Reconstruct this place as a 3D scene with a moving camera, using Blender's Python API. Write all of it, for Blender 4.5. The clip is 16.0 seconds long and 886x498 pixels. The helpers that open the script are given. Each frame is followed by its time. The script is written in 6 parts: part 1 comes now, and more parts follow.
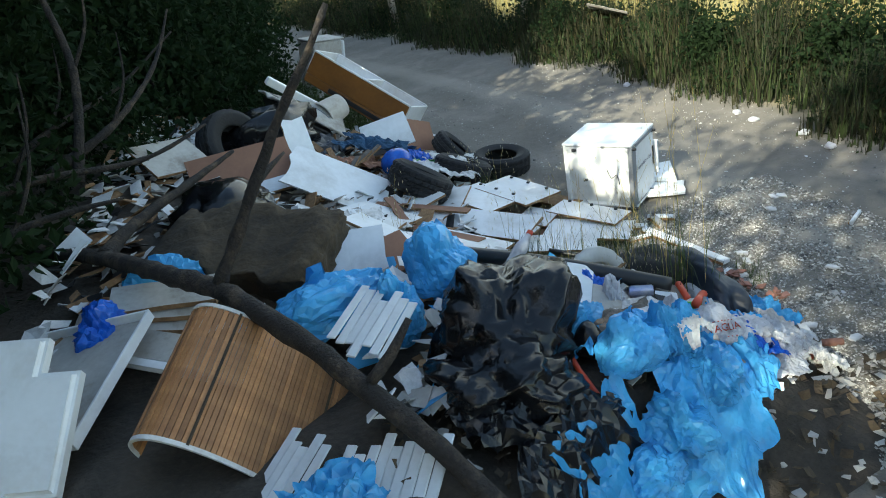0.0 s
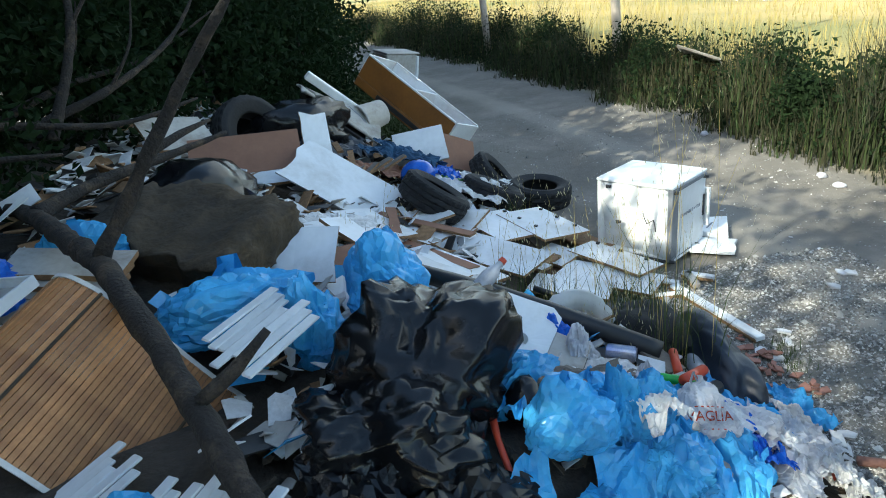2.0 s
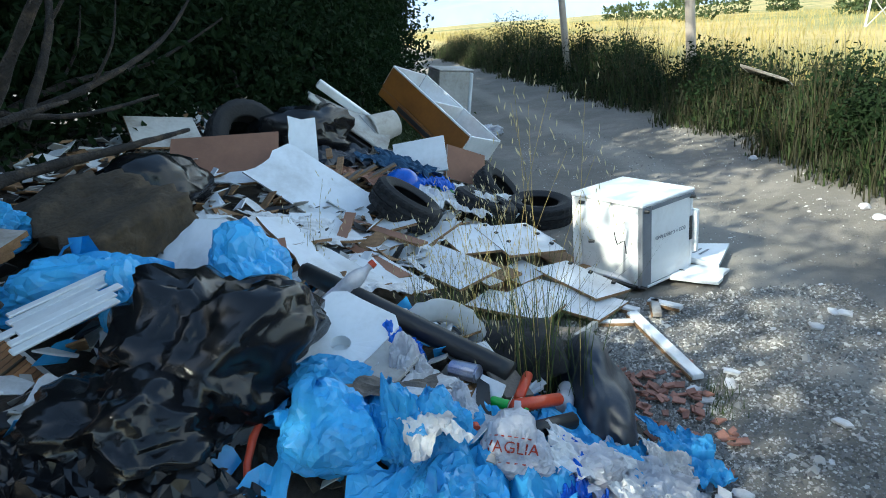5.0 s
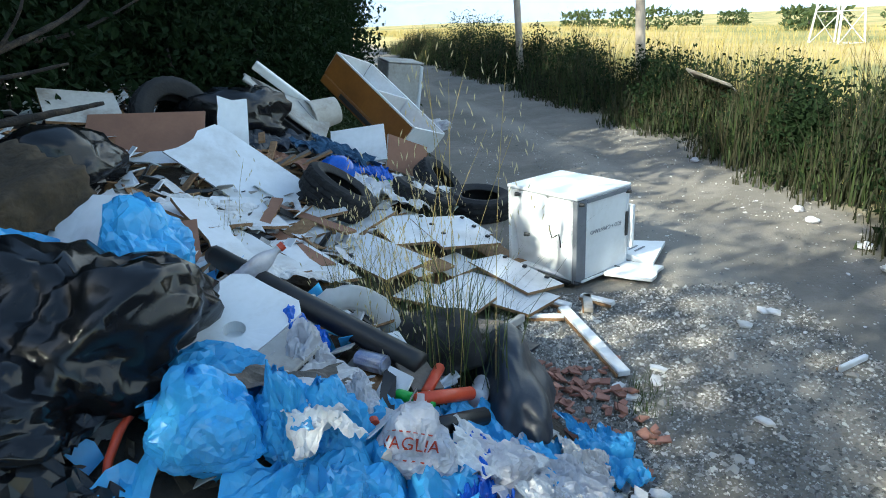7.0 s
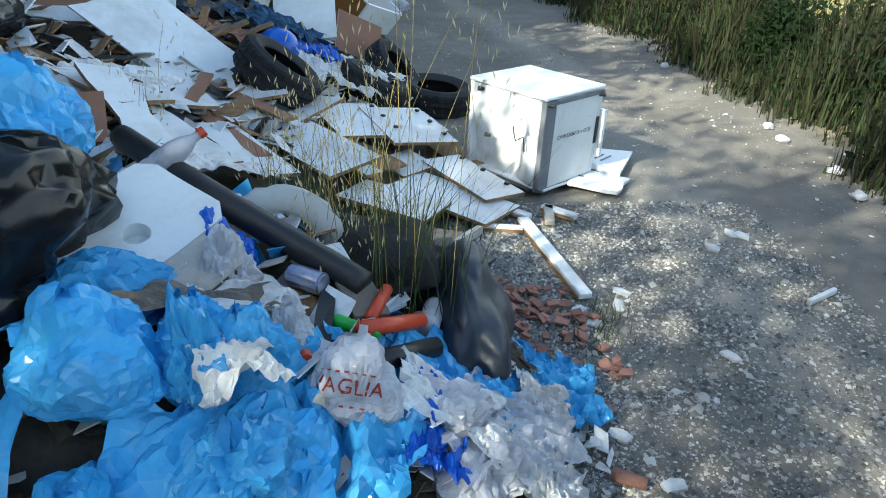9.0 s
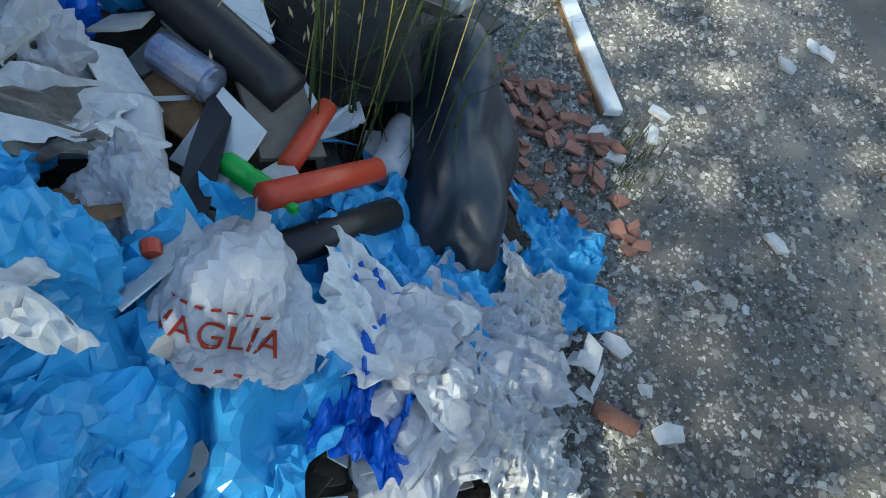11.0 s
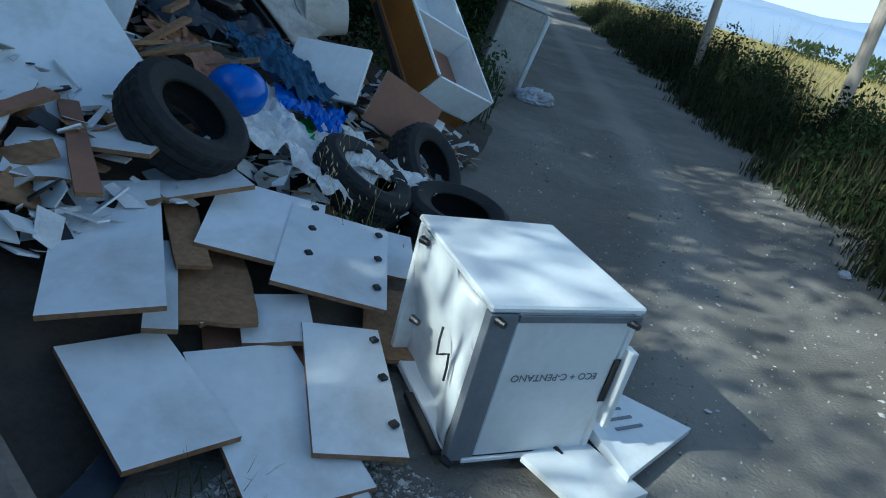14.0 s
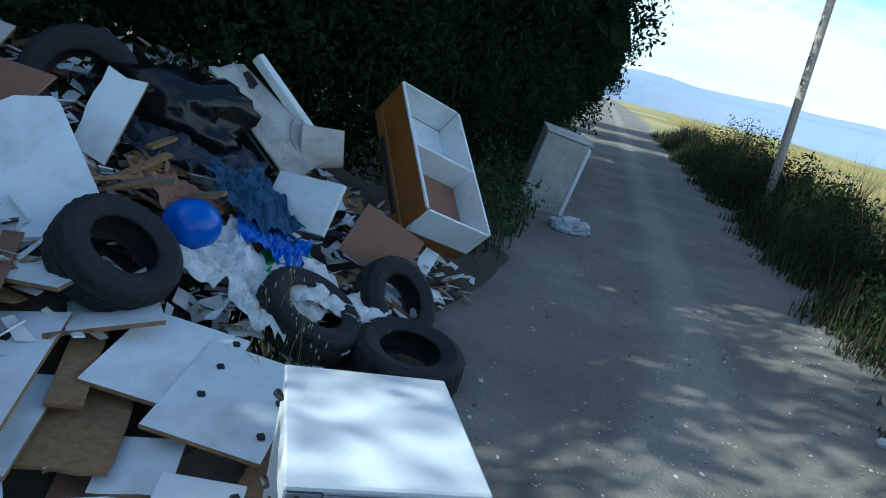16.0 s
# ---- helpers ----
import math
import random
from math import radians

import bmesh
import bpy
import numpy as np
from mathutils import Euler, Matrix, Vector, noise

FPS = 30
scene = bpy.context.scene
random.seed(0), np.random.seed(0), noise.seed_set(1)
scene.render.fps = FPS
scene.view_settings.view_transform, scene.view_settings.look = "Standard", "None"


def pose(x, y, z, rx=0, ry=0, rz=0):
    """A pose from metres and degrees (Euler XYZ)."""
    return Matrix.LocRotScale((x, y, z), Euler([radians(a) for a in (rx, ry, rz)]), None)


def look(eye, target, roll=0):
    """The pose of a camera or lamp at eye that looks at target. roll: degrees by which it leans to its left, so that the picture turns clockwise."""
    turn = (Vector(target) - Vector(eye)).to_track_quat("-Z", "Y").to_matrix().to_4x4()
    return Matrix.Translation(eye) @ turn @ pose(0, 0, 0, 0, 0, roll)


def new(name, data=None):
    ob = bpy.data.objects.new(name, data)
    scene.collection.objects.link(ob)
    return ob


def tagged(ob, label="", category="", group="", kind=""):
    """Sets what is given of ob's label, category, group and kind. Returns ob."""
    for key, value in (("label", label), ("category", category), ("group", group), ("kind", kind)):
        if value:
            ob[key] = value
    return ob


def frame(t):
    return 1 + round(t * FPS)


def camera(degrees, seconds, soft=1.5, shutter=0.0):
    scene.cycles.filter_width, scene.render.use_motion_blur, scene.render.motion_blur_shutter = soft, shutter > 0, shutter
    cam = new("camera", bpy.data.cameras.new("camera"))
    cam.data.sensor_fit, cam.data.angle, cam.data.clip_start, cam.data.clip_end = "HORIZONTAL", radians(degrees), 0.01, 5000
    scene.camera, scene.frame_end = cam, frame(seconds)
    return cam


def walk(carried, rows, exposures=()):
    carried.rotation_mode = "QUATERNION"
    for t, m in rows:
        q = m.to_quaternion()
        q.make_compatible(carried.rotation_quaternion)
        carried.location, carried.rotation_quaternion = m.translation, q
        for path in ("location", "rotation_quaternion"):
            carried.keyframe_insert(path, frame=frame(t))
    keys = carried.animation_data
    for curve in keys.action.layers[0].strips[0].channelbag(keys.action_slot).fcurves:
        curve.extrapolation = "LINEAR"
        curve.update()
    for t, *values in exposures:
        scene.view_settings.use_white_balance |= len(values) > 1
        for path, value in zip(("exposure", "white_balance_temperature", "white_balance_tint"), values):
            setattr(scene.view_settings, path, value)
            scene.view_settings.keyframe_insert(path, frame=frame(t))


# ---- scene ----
cam = camera(68.0, 16.0, soft=1.0)
walk(cam, [
    (0, look((-2.432, 0.679, 2.290), (-2.077, 2.443, 1.416), -11.74)),
    (0.5, look((-2.279, 0.783, 2.126), (-1.960, 2.582, 1.312), -9.44)),
    (1, look((-2.116, 0.844, 2.045), (-1.852, 2.673, 1.281), -7.97)),
    (1.5, look((-1.978, 0.944, 1.968), (-1.763, 2.790, 1.230), -6.39)),
    (2, look((-1.805, 1.014, 1.908), (-1.673, 2.867, 1.168), -5.83)),
    (2.5, look((-1.625, 1.031, 1.832), (-1.594, 2.888, 1.089), -5.68)),
    (3, look((-1.416, 1.073, 1.805), (-1.498, 2.928, 1.061), -5.77)),
    (3.5, look((-1.218, 1.109, 1.747), (-1.392, 2.972, 1.040), -6.13)),
    (6, look((-0.722, 1.184, 1.611), (-0.899, 3.072, 0.976), -5.32)),
    (6.5, look((-0.704, 1.247, 1.567), (-0.816, 3.138, 0.925), -4.17)),
    (7, look((-0.693, 1.276, 1.544), (-0.739, 3.167, 0.894), -2.75)),
    (7.5, look((-0.696, 1.322, 1.524), (-0.683, 3.206, 0.851), -1.63)),
    (8, look((-0.702, 1.395, 1.494), (-0.643, 3.257, 0.769), -0.42)),
    (8.5, look((-0.709, 1.488, 1.465), (-0.617, 3.315, 0.656), 0.99)),
    (9, look((-0.721, 1.614, 1.455), (-0.605, 3.372, 0.509), 2.73)),
    (9.2, look((-0.728, 1.674, 1.441), (-0.597, 3.401, 0.440), 4.02)),
    (11.3, look((-0.716, 2.430, 1.152), (-0.325, 3.565, -0.448), 29.10)),
    (11.5, look((-0.681, 2.444, 1.091), (-0.265, 3.615, -0.475), 31.89)),
    (12, look((-0.536, 2.626, 1.171), (-0.253, 3.856, -0.380), 26.15)),
    (12.5, look((-0.347, 2.761, 1.299), (-0.278, 4.189, -0.099), 20.28)),
    (13, look((-0.150, 2.901, 1.372), (-0.262, 4.505, 0.183), 15.43)),
    (13.5, look((0.031, 3.260, 1.345), (-0.250, 4.983, 0.368), 14.86)),
    (14, look((0.165, 3.426, 1.340), (-0.229, 5.215, 0.537), 15.18)),
    (14.5, look((0.343, 3.571, 1.419), (-0.166, 5.366, 0.699), 13.99)),
    (15, look((0.470, 3.647, 1.479), (-0.113, 5.445, 0.826), 14.08)),
    (15.5, look((0.599, 3.752, 1.513), (-0.078, 5.542, 0.930), 13.90)),
    (16, look((0.715, 3.842, 1.564), (-0.047, 5.608, 1.015), 13.93)),
], exposures=[(0.0, 1.45, 6700, -3), (3.5, 1.45, 6100, -2), (9.0, 1.5, 6300, -2), (11.5, 1.2, 6100, -3), (12.5, 1.65, 6200, 1), (13.2, 1.3, 5900, 0), (14.0, 0.42, 5250, -6), (14.6, 0.36, 5200, -7), (15.0, 0.44, 5250, -6), (16.0, 0.66, 5300, -4)])

# ---- light ----
SUN_ELEVATION, SUN_FROM = radians(33), radians(232)  # compass bearing from which the sun shines, clockwise from +y
world = bpy.data.worlds.new("sky")
scene.world = world
world.use_nodes = True
wn = world.node_tree
sky = wn.nodes.new("ShaderNodeTexSky")
sky.sky_type, sky.sun_disc = "NISHITA", False
sky.sun_elevation, sky.sun_rotation = SUN_ELEVATION, SUN_FROM
wn.links.new(sky.outputs[0], wn.nodes["Background"].inputs[0])
wn.nodes["Background"].inputs[1].default_value = 0.15
sun = new("sun", bpy.data.lights.new("sun", "SUN"))
sun.data.energy, sun.data.angle, sun.data.color = 4.0, radians(0.53), (1.0, 0.93, 0.82)
sun.matrix_world = look((math.sin(SUN_FROM) * 10, math.cos(SUN_FROM) * 10, math.tan(SUN_ELEVATION) * 10), (0, 0, 0))


# ---- materials ----
def material(name, colour, colour2=None, rough=0.7, scale=8.0, bump=0.15, bump_scale=None, metal=0.0, spread=0.0, stain=None,
             stain_amount=0.5, coat=0.0, transmission=0.0, alpha=1.0, through_light=0.0, wrinkle=False):
    """A surface: two colours mixed by noise at two scales, fine relief, spread between pieces, and stains of a third colour."""
    m = bpy.data.materials.new(name)
    m.use_nodes = True
    t = m.node_tree
    b = t.nodes["Principled BSDF"]
    colour2 = colour2 or tuple(c * 0.72 for c in colour)
    co = t.nodes.new("ShaderNodeTexCoord")
    big, fine = t.nodes.new("ShaderNodeTexNoise"), t.nodes.new("ShaderNodeTexNoise")
    big.inputs["Scale"].default_value, fine.inputs["Scale"].default_value = scale, scale * 9
    big.inputs["Detail"].default_value, fine.inputs["Detail"].default_value = 6, 4
    for n in (big, fine):
        t.links.new(co.outputs["Object"], n.inputs["Vector"])
    add = t.nodes.new("ShaderNodeMath")
    add.operation = "MULTIPLY_ADD"
    t.links.new(fine.outputs["Fac"], add.inputs[0])
    add.inputs[1].default_value = 0.45
    t.links.new(big.outputs["Fac"], add.inputs[2])
    ramp = t.nodes.new("ShaderNodeValToRGB")
    ramp.color_ramp.elements[0].position, ramp.color_ramp.elements[1].position = 0.5, 0.95
    ramp.color_ramp.elements[0].color, ramp.color_ramp.elements[1].color = (*colour, 1), (*colour2, 1)
    t.links.new(add.outputs[0], ramp.inputs[0])
    out = ramp.outputs[0]
    if stain:
        spots = t.nodes.new("ShaderNodeTexNoise")
        spots.inputs["Scale"].default_value, spots.inputs["Detail"].default_value = scale * 0.55, 8
        spots.inputs["Roughness"].default_value = 0.75
        t.links.new(co.outputs["Object"], spots.inputs["Vector"])
        cut = t.nodes.new("ShaderNodeValToRGB")
        cut.color_ramp.elements[0].position, cut.color_ramp.elements[1].position = 0.5, 0.72
        cut.color_ramp.elements[1].color = (stain_amount,) * 3 + (1,)
        t.links.new(spots.outputs["Fac"], cut.inputs[0])
        mix = t.nodes.new("ShaderNodeMix")
        mix.data_type = "RGBA"
        t.links.new(cut.outputs[0], mix.inputs["Factor"])
        t.links.new(out, mix.inputs["A"])
        mix.inputs["B"].default_value = (*stain, 1)
        out = mix.outputs["Result"]
    if spread:
        hsv, info, mr = t.nodes.new("ShaderNodeHueSaturation"), t.nodes.new("ShaderNodeObjectInfo"), t.nodes.new("ShaderNodeMapRange")
        mr.inputs["To Min"].default_value, mr.inputs["To Max"].default_value = 1 - spread, 1 + spread
        t.links.new(info.outputs["Random"], mr.inputs["Value"])
        t.links.new(mr.outputs[0], hsv.inputs["Value"])
        t.links.new(out, hsv.inputs["Color"])
        out = hsv.outputs[0]
    t.links.new(out, b.inputs["Base Color"])
    b.inputs["Roughness"].default_value, b.inputs["Metallic"].default_value = rough, metal
    b.inputs["Coat Weight"].default_value, b.inputs["Transmission Weight"].default_value = coat, transmission
    b.inputs["Alpha"].default_value = alpha
    if bump:
        bp, bn = t.nodes.new("ShaderNodeBump"), t.nodes.new("ShaderNodeTexNoise")
        bn.inputs["Scale"].default_value, bn.inputs["Detail"].default_value = bump_scale or scale * 6, 6
        t.links.new(co.outputs["Object"], bn.inputs["Vector"])
        if wrinkle:
            bn.noise_type = "RIDGED_MULTIFRACTAL"
            bn.inputs["Detail"].default_value = 3
        bp.inputs["Strength"].default_value, bp.inputs["Distance"].default_value = bump, 0.02
        t.links.new(bn.outputs["Fac"], bp.inputs["Height"])
        t.links.new(bp.outputs[0], b.inputs["Normal"])
    if through_light:
        tr, ms = t.nodes.new("ShaderNodeBsdfTranslucent"), t.nodes.new("ShaderNodeMixShader")
        t.links.new(out, tr.inputs["Color"])
        ms.inputs[0].default_value = through_light
        t.links.new(b.outputs[0], ms.inputs[1])
        t.links.new(tr.outputs[0], ms.inputs[2])
        t.links.new(ms.outputs[0], t.nodes["Material Output"].inputs["Surface"])
    return m


WHITE = material("white_laminate", (0.8, 0.81, 0.82), (0.68, 0.69, 0.69), 0.45, 3, 0.03, stain=(0.35, 0.3, 0.24), stain_amount=0.35, spread=0.06)
ENAMEL = material("white_enamel", (0.78, 0.79, 0.79), (0.7, 0.71, 0.7), 0.3, 4, 0.02, stain=(0.4, 0.33, 0.25), stain_amount=0.3)
GREY_METAL = material("grey_tape", (0.2, 0.21, 0.23), (0.15, 0.16, 0.18), 0.45, 12, 0.05)
CHIPBOARD = material("chipboard", (0.34, 0.2, 0.1), (0.2, 0.11, 0.05), 0.85, 40, 0.4)
RUBBER = material("tyre_rubber", (0.014, 0.0145, 0.016), (0.008, 0.008, 0.009), 0.8, 9, 0.2, stain=(0.08, 0.075, 0.07), stain_amount=0.2)
TRACK = material("gravel_track", (0.195, 0.175, 0.146), (0.128, 0.114, 0.095), 0.95, 1.3, 0.6, bump_scale=60, stain=(0.33, 0.29, 0.25), stain_amount=0.6)
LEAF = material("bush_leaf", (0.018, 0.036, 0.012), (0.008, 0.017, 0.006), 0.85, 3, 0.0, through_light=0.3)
LEAF.node_tree.nodes["Principled BSDF"].inputs["Specular IOR Level"].default_value = 0.15
GRASS = material("verge_grass", (0.052, 0.046, 0.018), (0.014, 0.021, 0.007), 0.8, 0.9, 0.0, through_light=0.3)
FIELD = material("stubble_field", (0.5, 0.38, 0.16), (0.34, 0.27, 0.1), 0.95, 0.12, 0.3, bump_scale=3)
CONCRETE = material("pole_concrete", (0.42, 0.36, 0.3), (0.33, 0.28, 0.23), 0.85, 5, 0.2)
BLUE_BAG = material("blue_bag_plastic", (0.1, 0.48, 0.84), (0.06, 0.34, 0.68), 0.24, 5, 0.5, bump_scale=9, spread=0.12, stain=(0.2, 0.24, 0.26), stain_amount=0.3, through_light=0.2, wrinkle=True)
DEEP_BLUE = material("deep_blue_plastic", (0.02, 0.16, 0.7), (0.012, 0.08, 0.45), 0.25, 6, 0.5, bump_scale=9, through_light=0.15, wrinkle=True)
BLACK_BAG = material("black_bag_plastic", (0.006, 0.0065, 0.008), (0.01, 0.0105, 0.012), 0.2, 6, 0.4, bump_scale=8, wrinkle=True)
BLACK_BAG.node_tree.nodes["Principled BSDF"].inputs["Specular IOR Level"].default_value = 0.35
SLATE = material("dark_vinyl", (0.012, 0.02, 0.036), (0.008, 0.013, 0.024), 0.45, 5, 0.1, stain=(0.12, 0.12, 0.12), stain_amount=0.3)
CLEAR = material("cloudy_white_plastic", (0.76, 0.76, 0.79), (0.55, 0.54, 0.57), 0.26, 7, 0.6, bump_scale=11, through_light=0.4, stain=(0.3, 0.25, 0.23), stain_amount=0.5, wrinkle=True)
PAPER = material("scrap_paper", (0.68, 0.67, 0.66), (0.48, 0.46, 0.44), 0.85, 9, 0.15, spread=0.15, stain=(0.3, 0.27, 0.24), stain_amount=0.5)
CARD = material("brown_card", (0.3, 0.15, 0.09), (0.24, 0.12, 0.075), 0.8, 5, 0.08, spread=0.1)
MUD_BOARD = material("muddy_white_board", (0.5, 0.48, 0.44), (0.36, 0.33, 0.29), 0.7, 4, 0.1, stain=(0.14, 0.1, 0.07), stain_amount=0.7)
CHARRED = material("charred_foam", (0.085, 0.06, 0.034), (0.03, 0.024, 0.018), 0.9, 5, 0.6, stain=(0.16, 0.1, 0.04), stain_amount=0.5)
BARK = material("dead_bark", (0.028, 0.023, 0.02), (0.012, 0.01, 0.009), 0.9, 14, 0.7, stain=(0.2, 0.14, 0.09), stain_amount=0.45)
BAMBOO = material("bamboo_slat", (0.42, 0.2, 0.075), (0.26, 0.11, 0.04), 0.5, 14, 0.15, spread=0.35)
SHUTTER = material("white_shutter_slat", (0.72, 0.74, 0.74), (0.62, 0.63, 0.62), 0.4, 5, 0.03, spread=0.06, stain=(0.35, 0.3, 0.25), stain_amount=0.3)
OLD_WOOD = material("weathered_plank", (0.2, 0.17, 0.14), (0.1, 0.085, 0.07), 0.9, 6, 0.5, stain=(0.3, 0.26, 0.22), stain_amount=0.5)
ORANGE_WOOD = material("orange_veneer", (0.22, 0.085, 0.012), (0.15, 0.055, 0.008), 0.5, 3, 0.05, stain=(0.1, 0.04, 0.01), stain_amount=0.4)
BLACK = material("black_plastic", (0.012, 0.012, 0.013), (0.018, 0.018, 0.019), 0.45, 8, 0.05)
RED = material("orange_red_plastic", (0.6, 0.07, 0.025), (0.45, 0.05, 0.02), 0.4, 8, 0.05)
GREEN = material("green_plastic", (0.03, 0.4, 0.05), (0.02, 0.28, 0.04), 0.3, 8, 0.1)
BRICK = material("terracotta_shard", (0.36, 0.17, 0.12), (0.27, 0.13, 0.095), 0.9, 12, 0.3, spread=0.25)
STONE = material("limestone_gravel", (0.3, 0.28, 0.25), (0.18, 0.165, 0.15), 0.9, 30, 0.2)
DENIM = material("dark_denim", (0.03, 0.09, 0.17), (0.018, 0.05, 0.1), 0.85, 10, 0.25)
CAR_PAINT = material("dark_blue_car_paint", (0.016, 0.028, 0.07), (0.013, 0.023, 0.058), 0.5, 2, 0.0, coat=0.15)
GLASS = material("car_glass", (0.02, 0.025, 0.03), (0.02, 0.025, 0.03), 0.08, 2, 0.0)
OAT = material("pale_oat_seed", (0.68, 0.58, 0.34), (0.5, 0.42, 0.22), 0.7, 4, 0.0, through_light=0.35)
DRY_GRASS = material("dry_oat_grass", (0.5, 0.38, 0.14), (0.32, 0.27, 0.09), 0.8, 2, 0.0, through_light=0.35)
GREEN_GRASS = material("green_weed", (0.06, 0.085, 0.022), (0.03, 0.05, 0.013), 0.75, 2, 0.0, through_light=0.3)
PYLON = material("galvanised_steel", (0.6, 0.6, 0.6), (0.5, 0.5, 0.5), 0.5, 3, 0.0, metal=0.3)
# blue base colour carries the distance haze of the far hills
HILL = material("haze_tinted_hill", (0.2, 0.27, 0.4), (0.26, 0.31, 0.4), 1.0, 0.004, 0.0)
TIN = material("drink_can", (0.55, 0.55, 0.57), (0.2, 0.25, 0.45), 0.3, 20, 0.0, metal=0.7)
SOIL = material("pile_soil", (0.07, 0.055, 0.042), (0.03, 0.026, 0.02), 0.95, 5, 0.8)


# ---- shaping helpers ----
def part(name, bm, mat, parent=None, label="", smooth=False):
    me = bpy.data.meshes.new(name)
    bm.normal_update()
    bm.to_mesh(me)
    bm.free()
    me.materials.append(mat)
    if smooth:
        me.polygons.foreach_set("use_smooth", [True] * len(me.polygons))
    ob = new(name, me)
    ob.parent = parent
    return tagged(ob, label)


def sheet(name, verts, faces, mat, parent=None, label="", smooth=False):
    me = bpy.data.meshes.new(name)
    me.from_pydata(verts, [], faces)
    me.materials.append(mat)
    if smooth:
        me.polygons.foreach_set("use_smooth", [True] * len(me.polygons))
    ob = new(name, me)
    ob.parent = parent
    return tagged(ob, label)


def thing(name, m, label, category, group=""):
    ob = new(name)
    ob.matrix_world = m
    ob.empty_display_size = 0.1
    return tagged(ob, label, category, group)


def block(x0, x1, y0, y1, z0, z1, bevel=0.004, bm=None):
    own = bmesh.new()
    bmesh.ops.create_cube(own, size=1, matrix=Matrix.Translation(((x0 + x1) / 2, (y0 + y1) / 2, (z0 + z1) / 2)) @ Matrix.Diagonal((x1 - x0, y1 - y0, z1 - z0, 1)))
    if bevel:
        bmesh.ops.bevel(own, geom=own.edges[:], offset=bevel, segments=1, affect="EDGES")
    if bm is None:
        return own
    me = bpy.data.meshes.new("tmp")
    own.to_mesh(me)
    own.free()
    bm.from_mesh(me)
    bpy.data.meshes.remove(me)
    return bm


def land(x, y):
    """Height of the ground: level by the dump, rising a little along the track, falling away to the east."""
    up = 0.015 * (math.log1p(math.exp(min((y - 7.0) / 1.2, 60))) * 1.2 if y < 50 else 43 + (min(y, 120) - 50) * 0.35)
    return up - 0.04 * max(0.0, min(x, 90) - 3.5)


def bend(y):
    """How far the track has swung to the west at y."""
    return -0.24 * math.log1p(math.exp(min((y - 8.5) / 1.0, 60)))


def ease(a, b, v):
    v = min(1.0, max(0.0, (v - a) / (b - a)))
    return v * v * (3 - 2 * v)


def heap(x, y):
    """Height of the rubbish heap's bed, which climbs from the track towards the hedge, steeply at its near end."""
    near = 1 - ease(3.3, 4.6, y)
    d = max(-0.7 + 0.5 * near - x, 0.0)
    rise = near * (0.55 * min(d, 0.8) + 0.16 * min(max(d - 0.8, 0.0), 2.4)) + (1 - near) * 0.34 * min(d, 3.1)
    front = 2.0 - 0.5 * ease(-1.4, -2.2, x)
    return land(x, y) + rise * ease(front, front + 0.75, y) * (1 - ease(8, 10, y))


# ---- ground ----
xs = sorted({round(v, 3) for v in [-80, -40, -25, -15, -10, -8] + [-6 + 0.2 * i for i in range(56)] + [5.5, 6, 7, 8, 10, 13, 17, 22, 30, 40, 60, 90, 200, 500, 1500]})
ys = sorted({round(v, 3) for v in [-60, -30, -15, -8, -4] + [-2 + 0.2 * i for i in range(71)] + [12.5, 13, 14, 15, 17, 19, 22, 26, 30, 36, 44, 50, 70, 120, 300, 800, 1500]})


def ground_z(x, y):
    c = x - bend(y)
    ruts = -0.035 * (math.exp(-((c - 0.2) / 0.22) ** 2) + math.exp(-((c - 1.35) / 0.25) ** 2)) if y > 5 else 0
    return land(x, y) + ruts + (0.025 * noise.noise((x * 0.9, y * 0.9, 0)) + 0.01 * noise.noise((x * 3, y * 3, 5)) if -4 < x < 5 else 0)


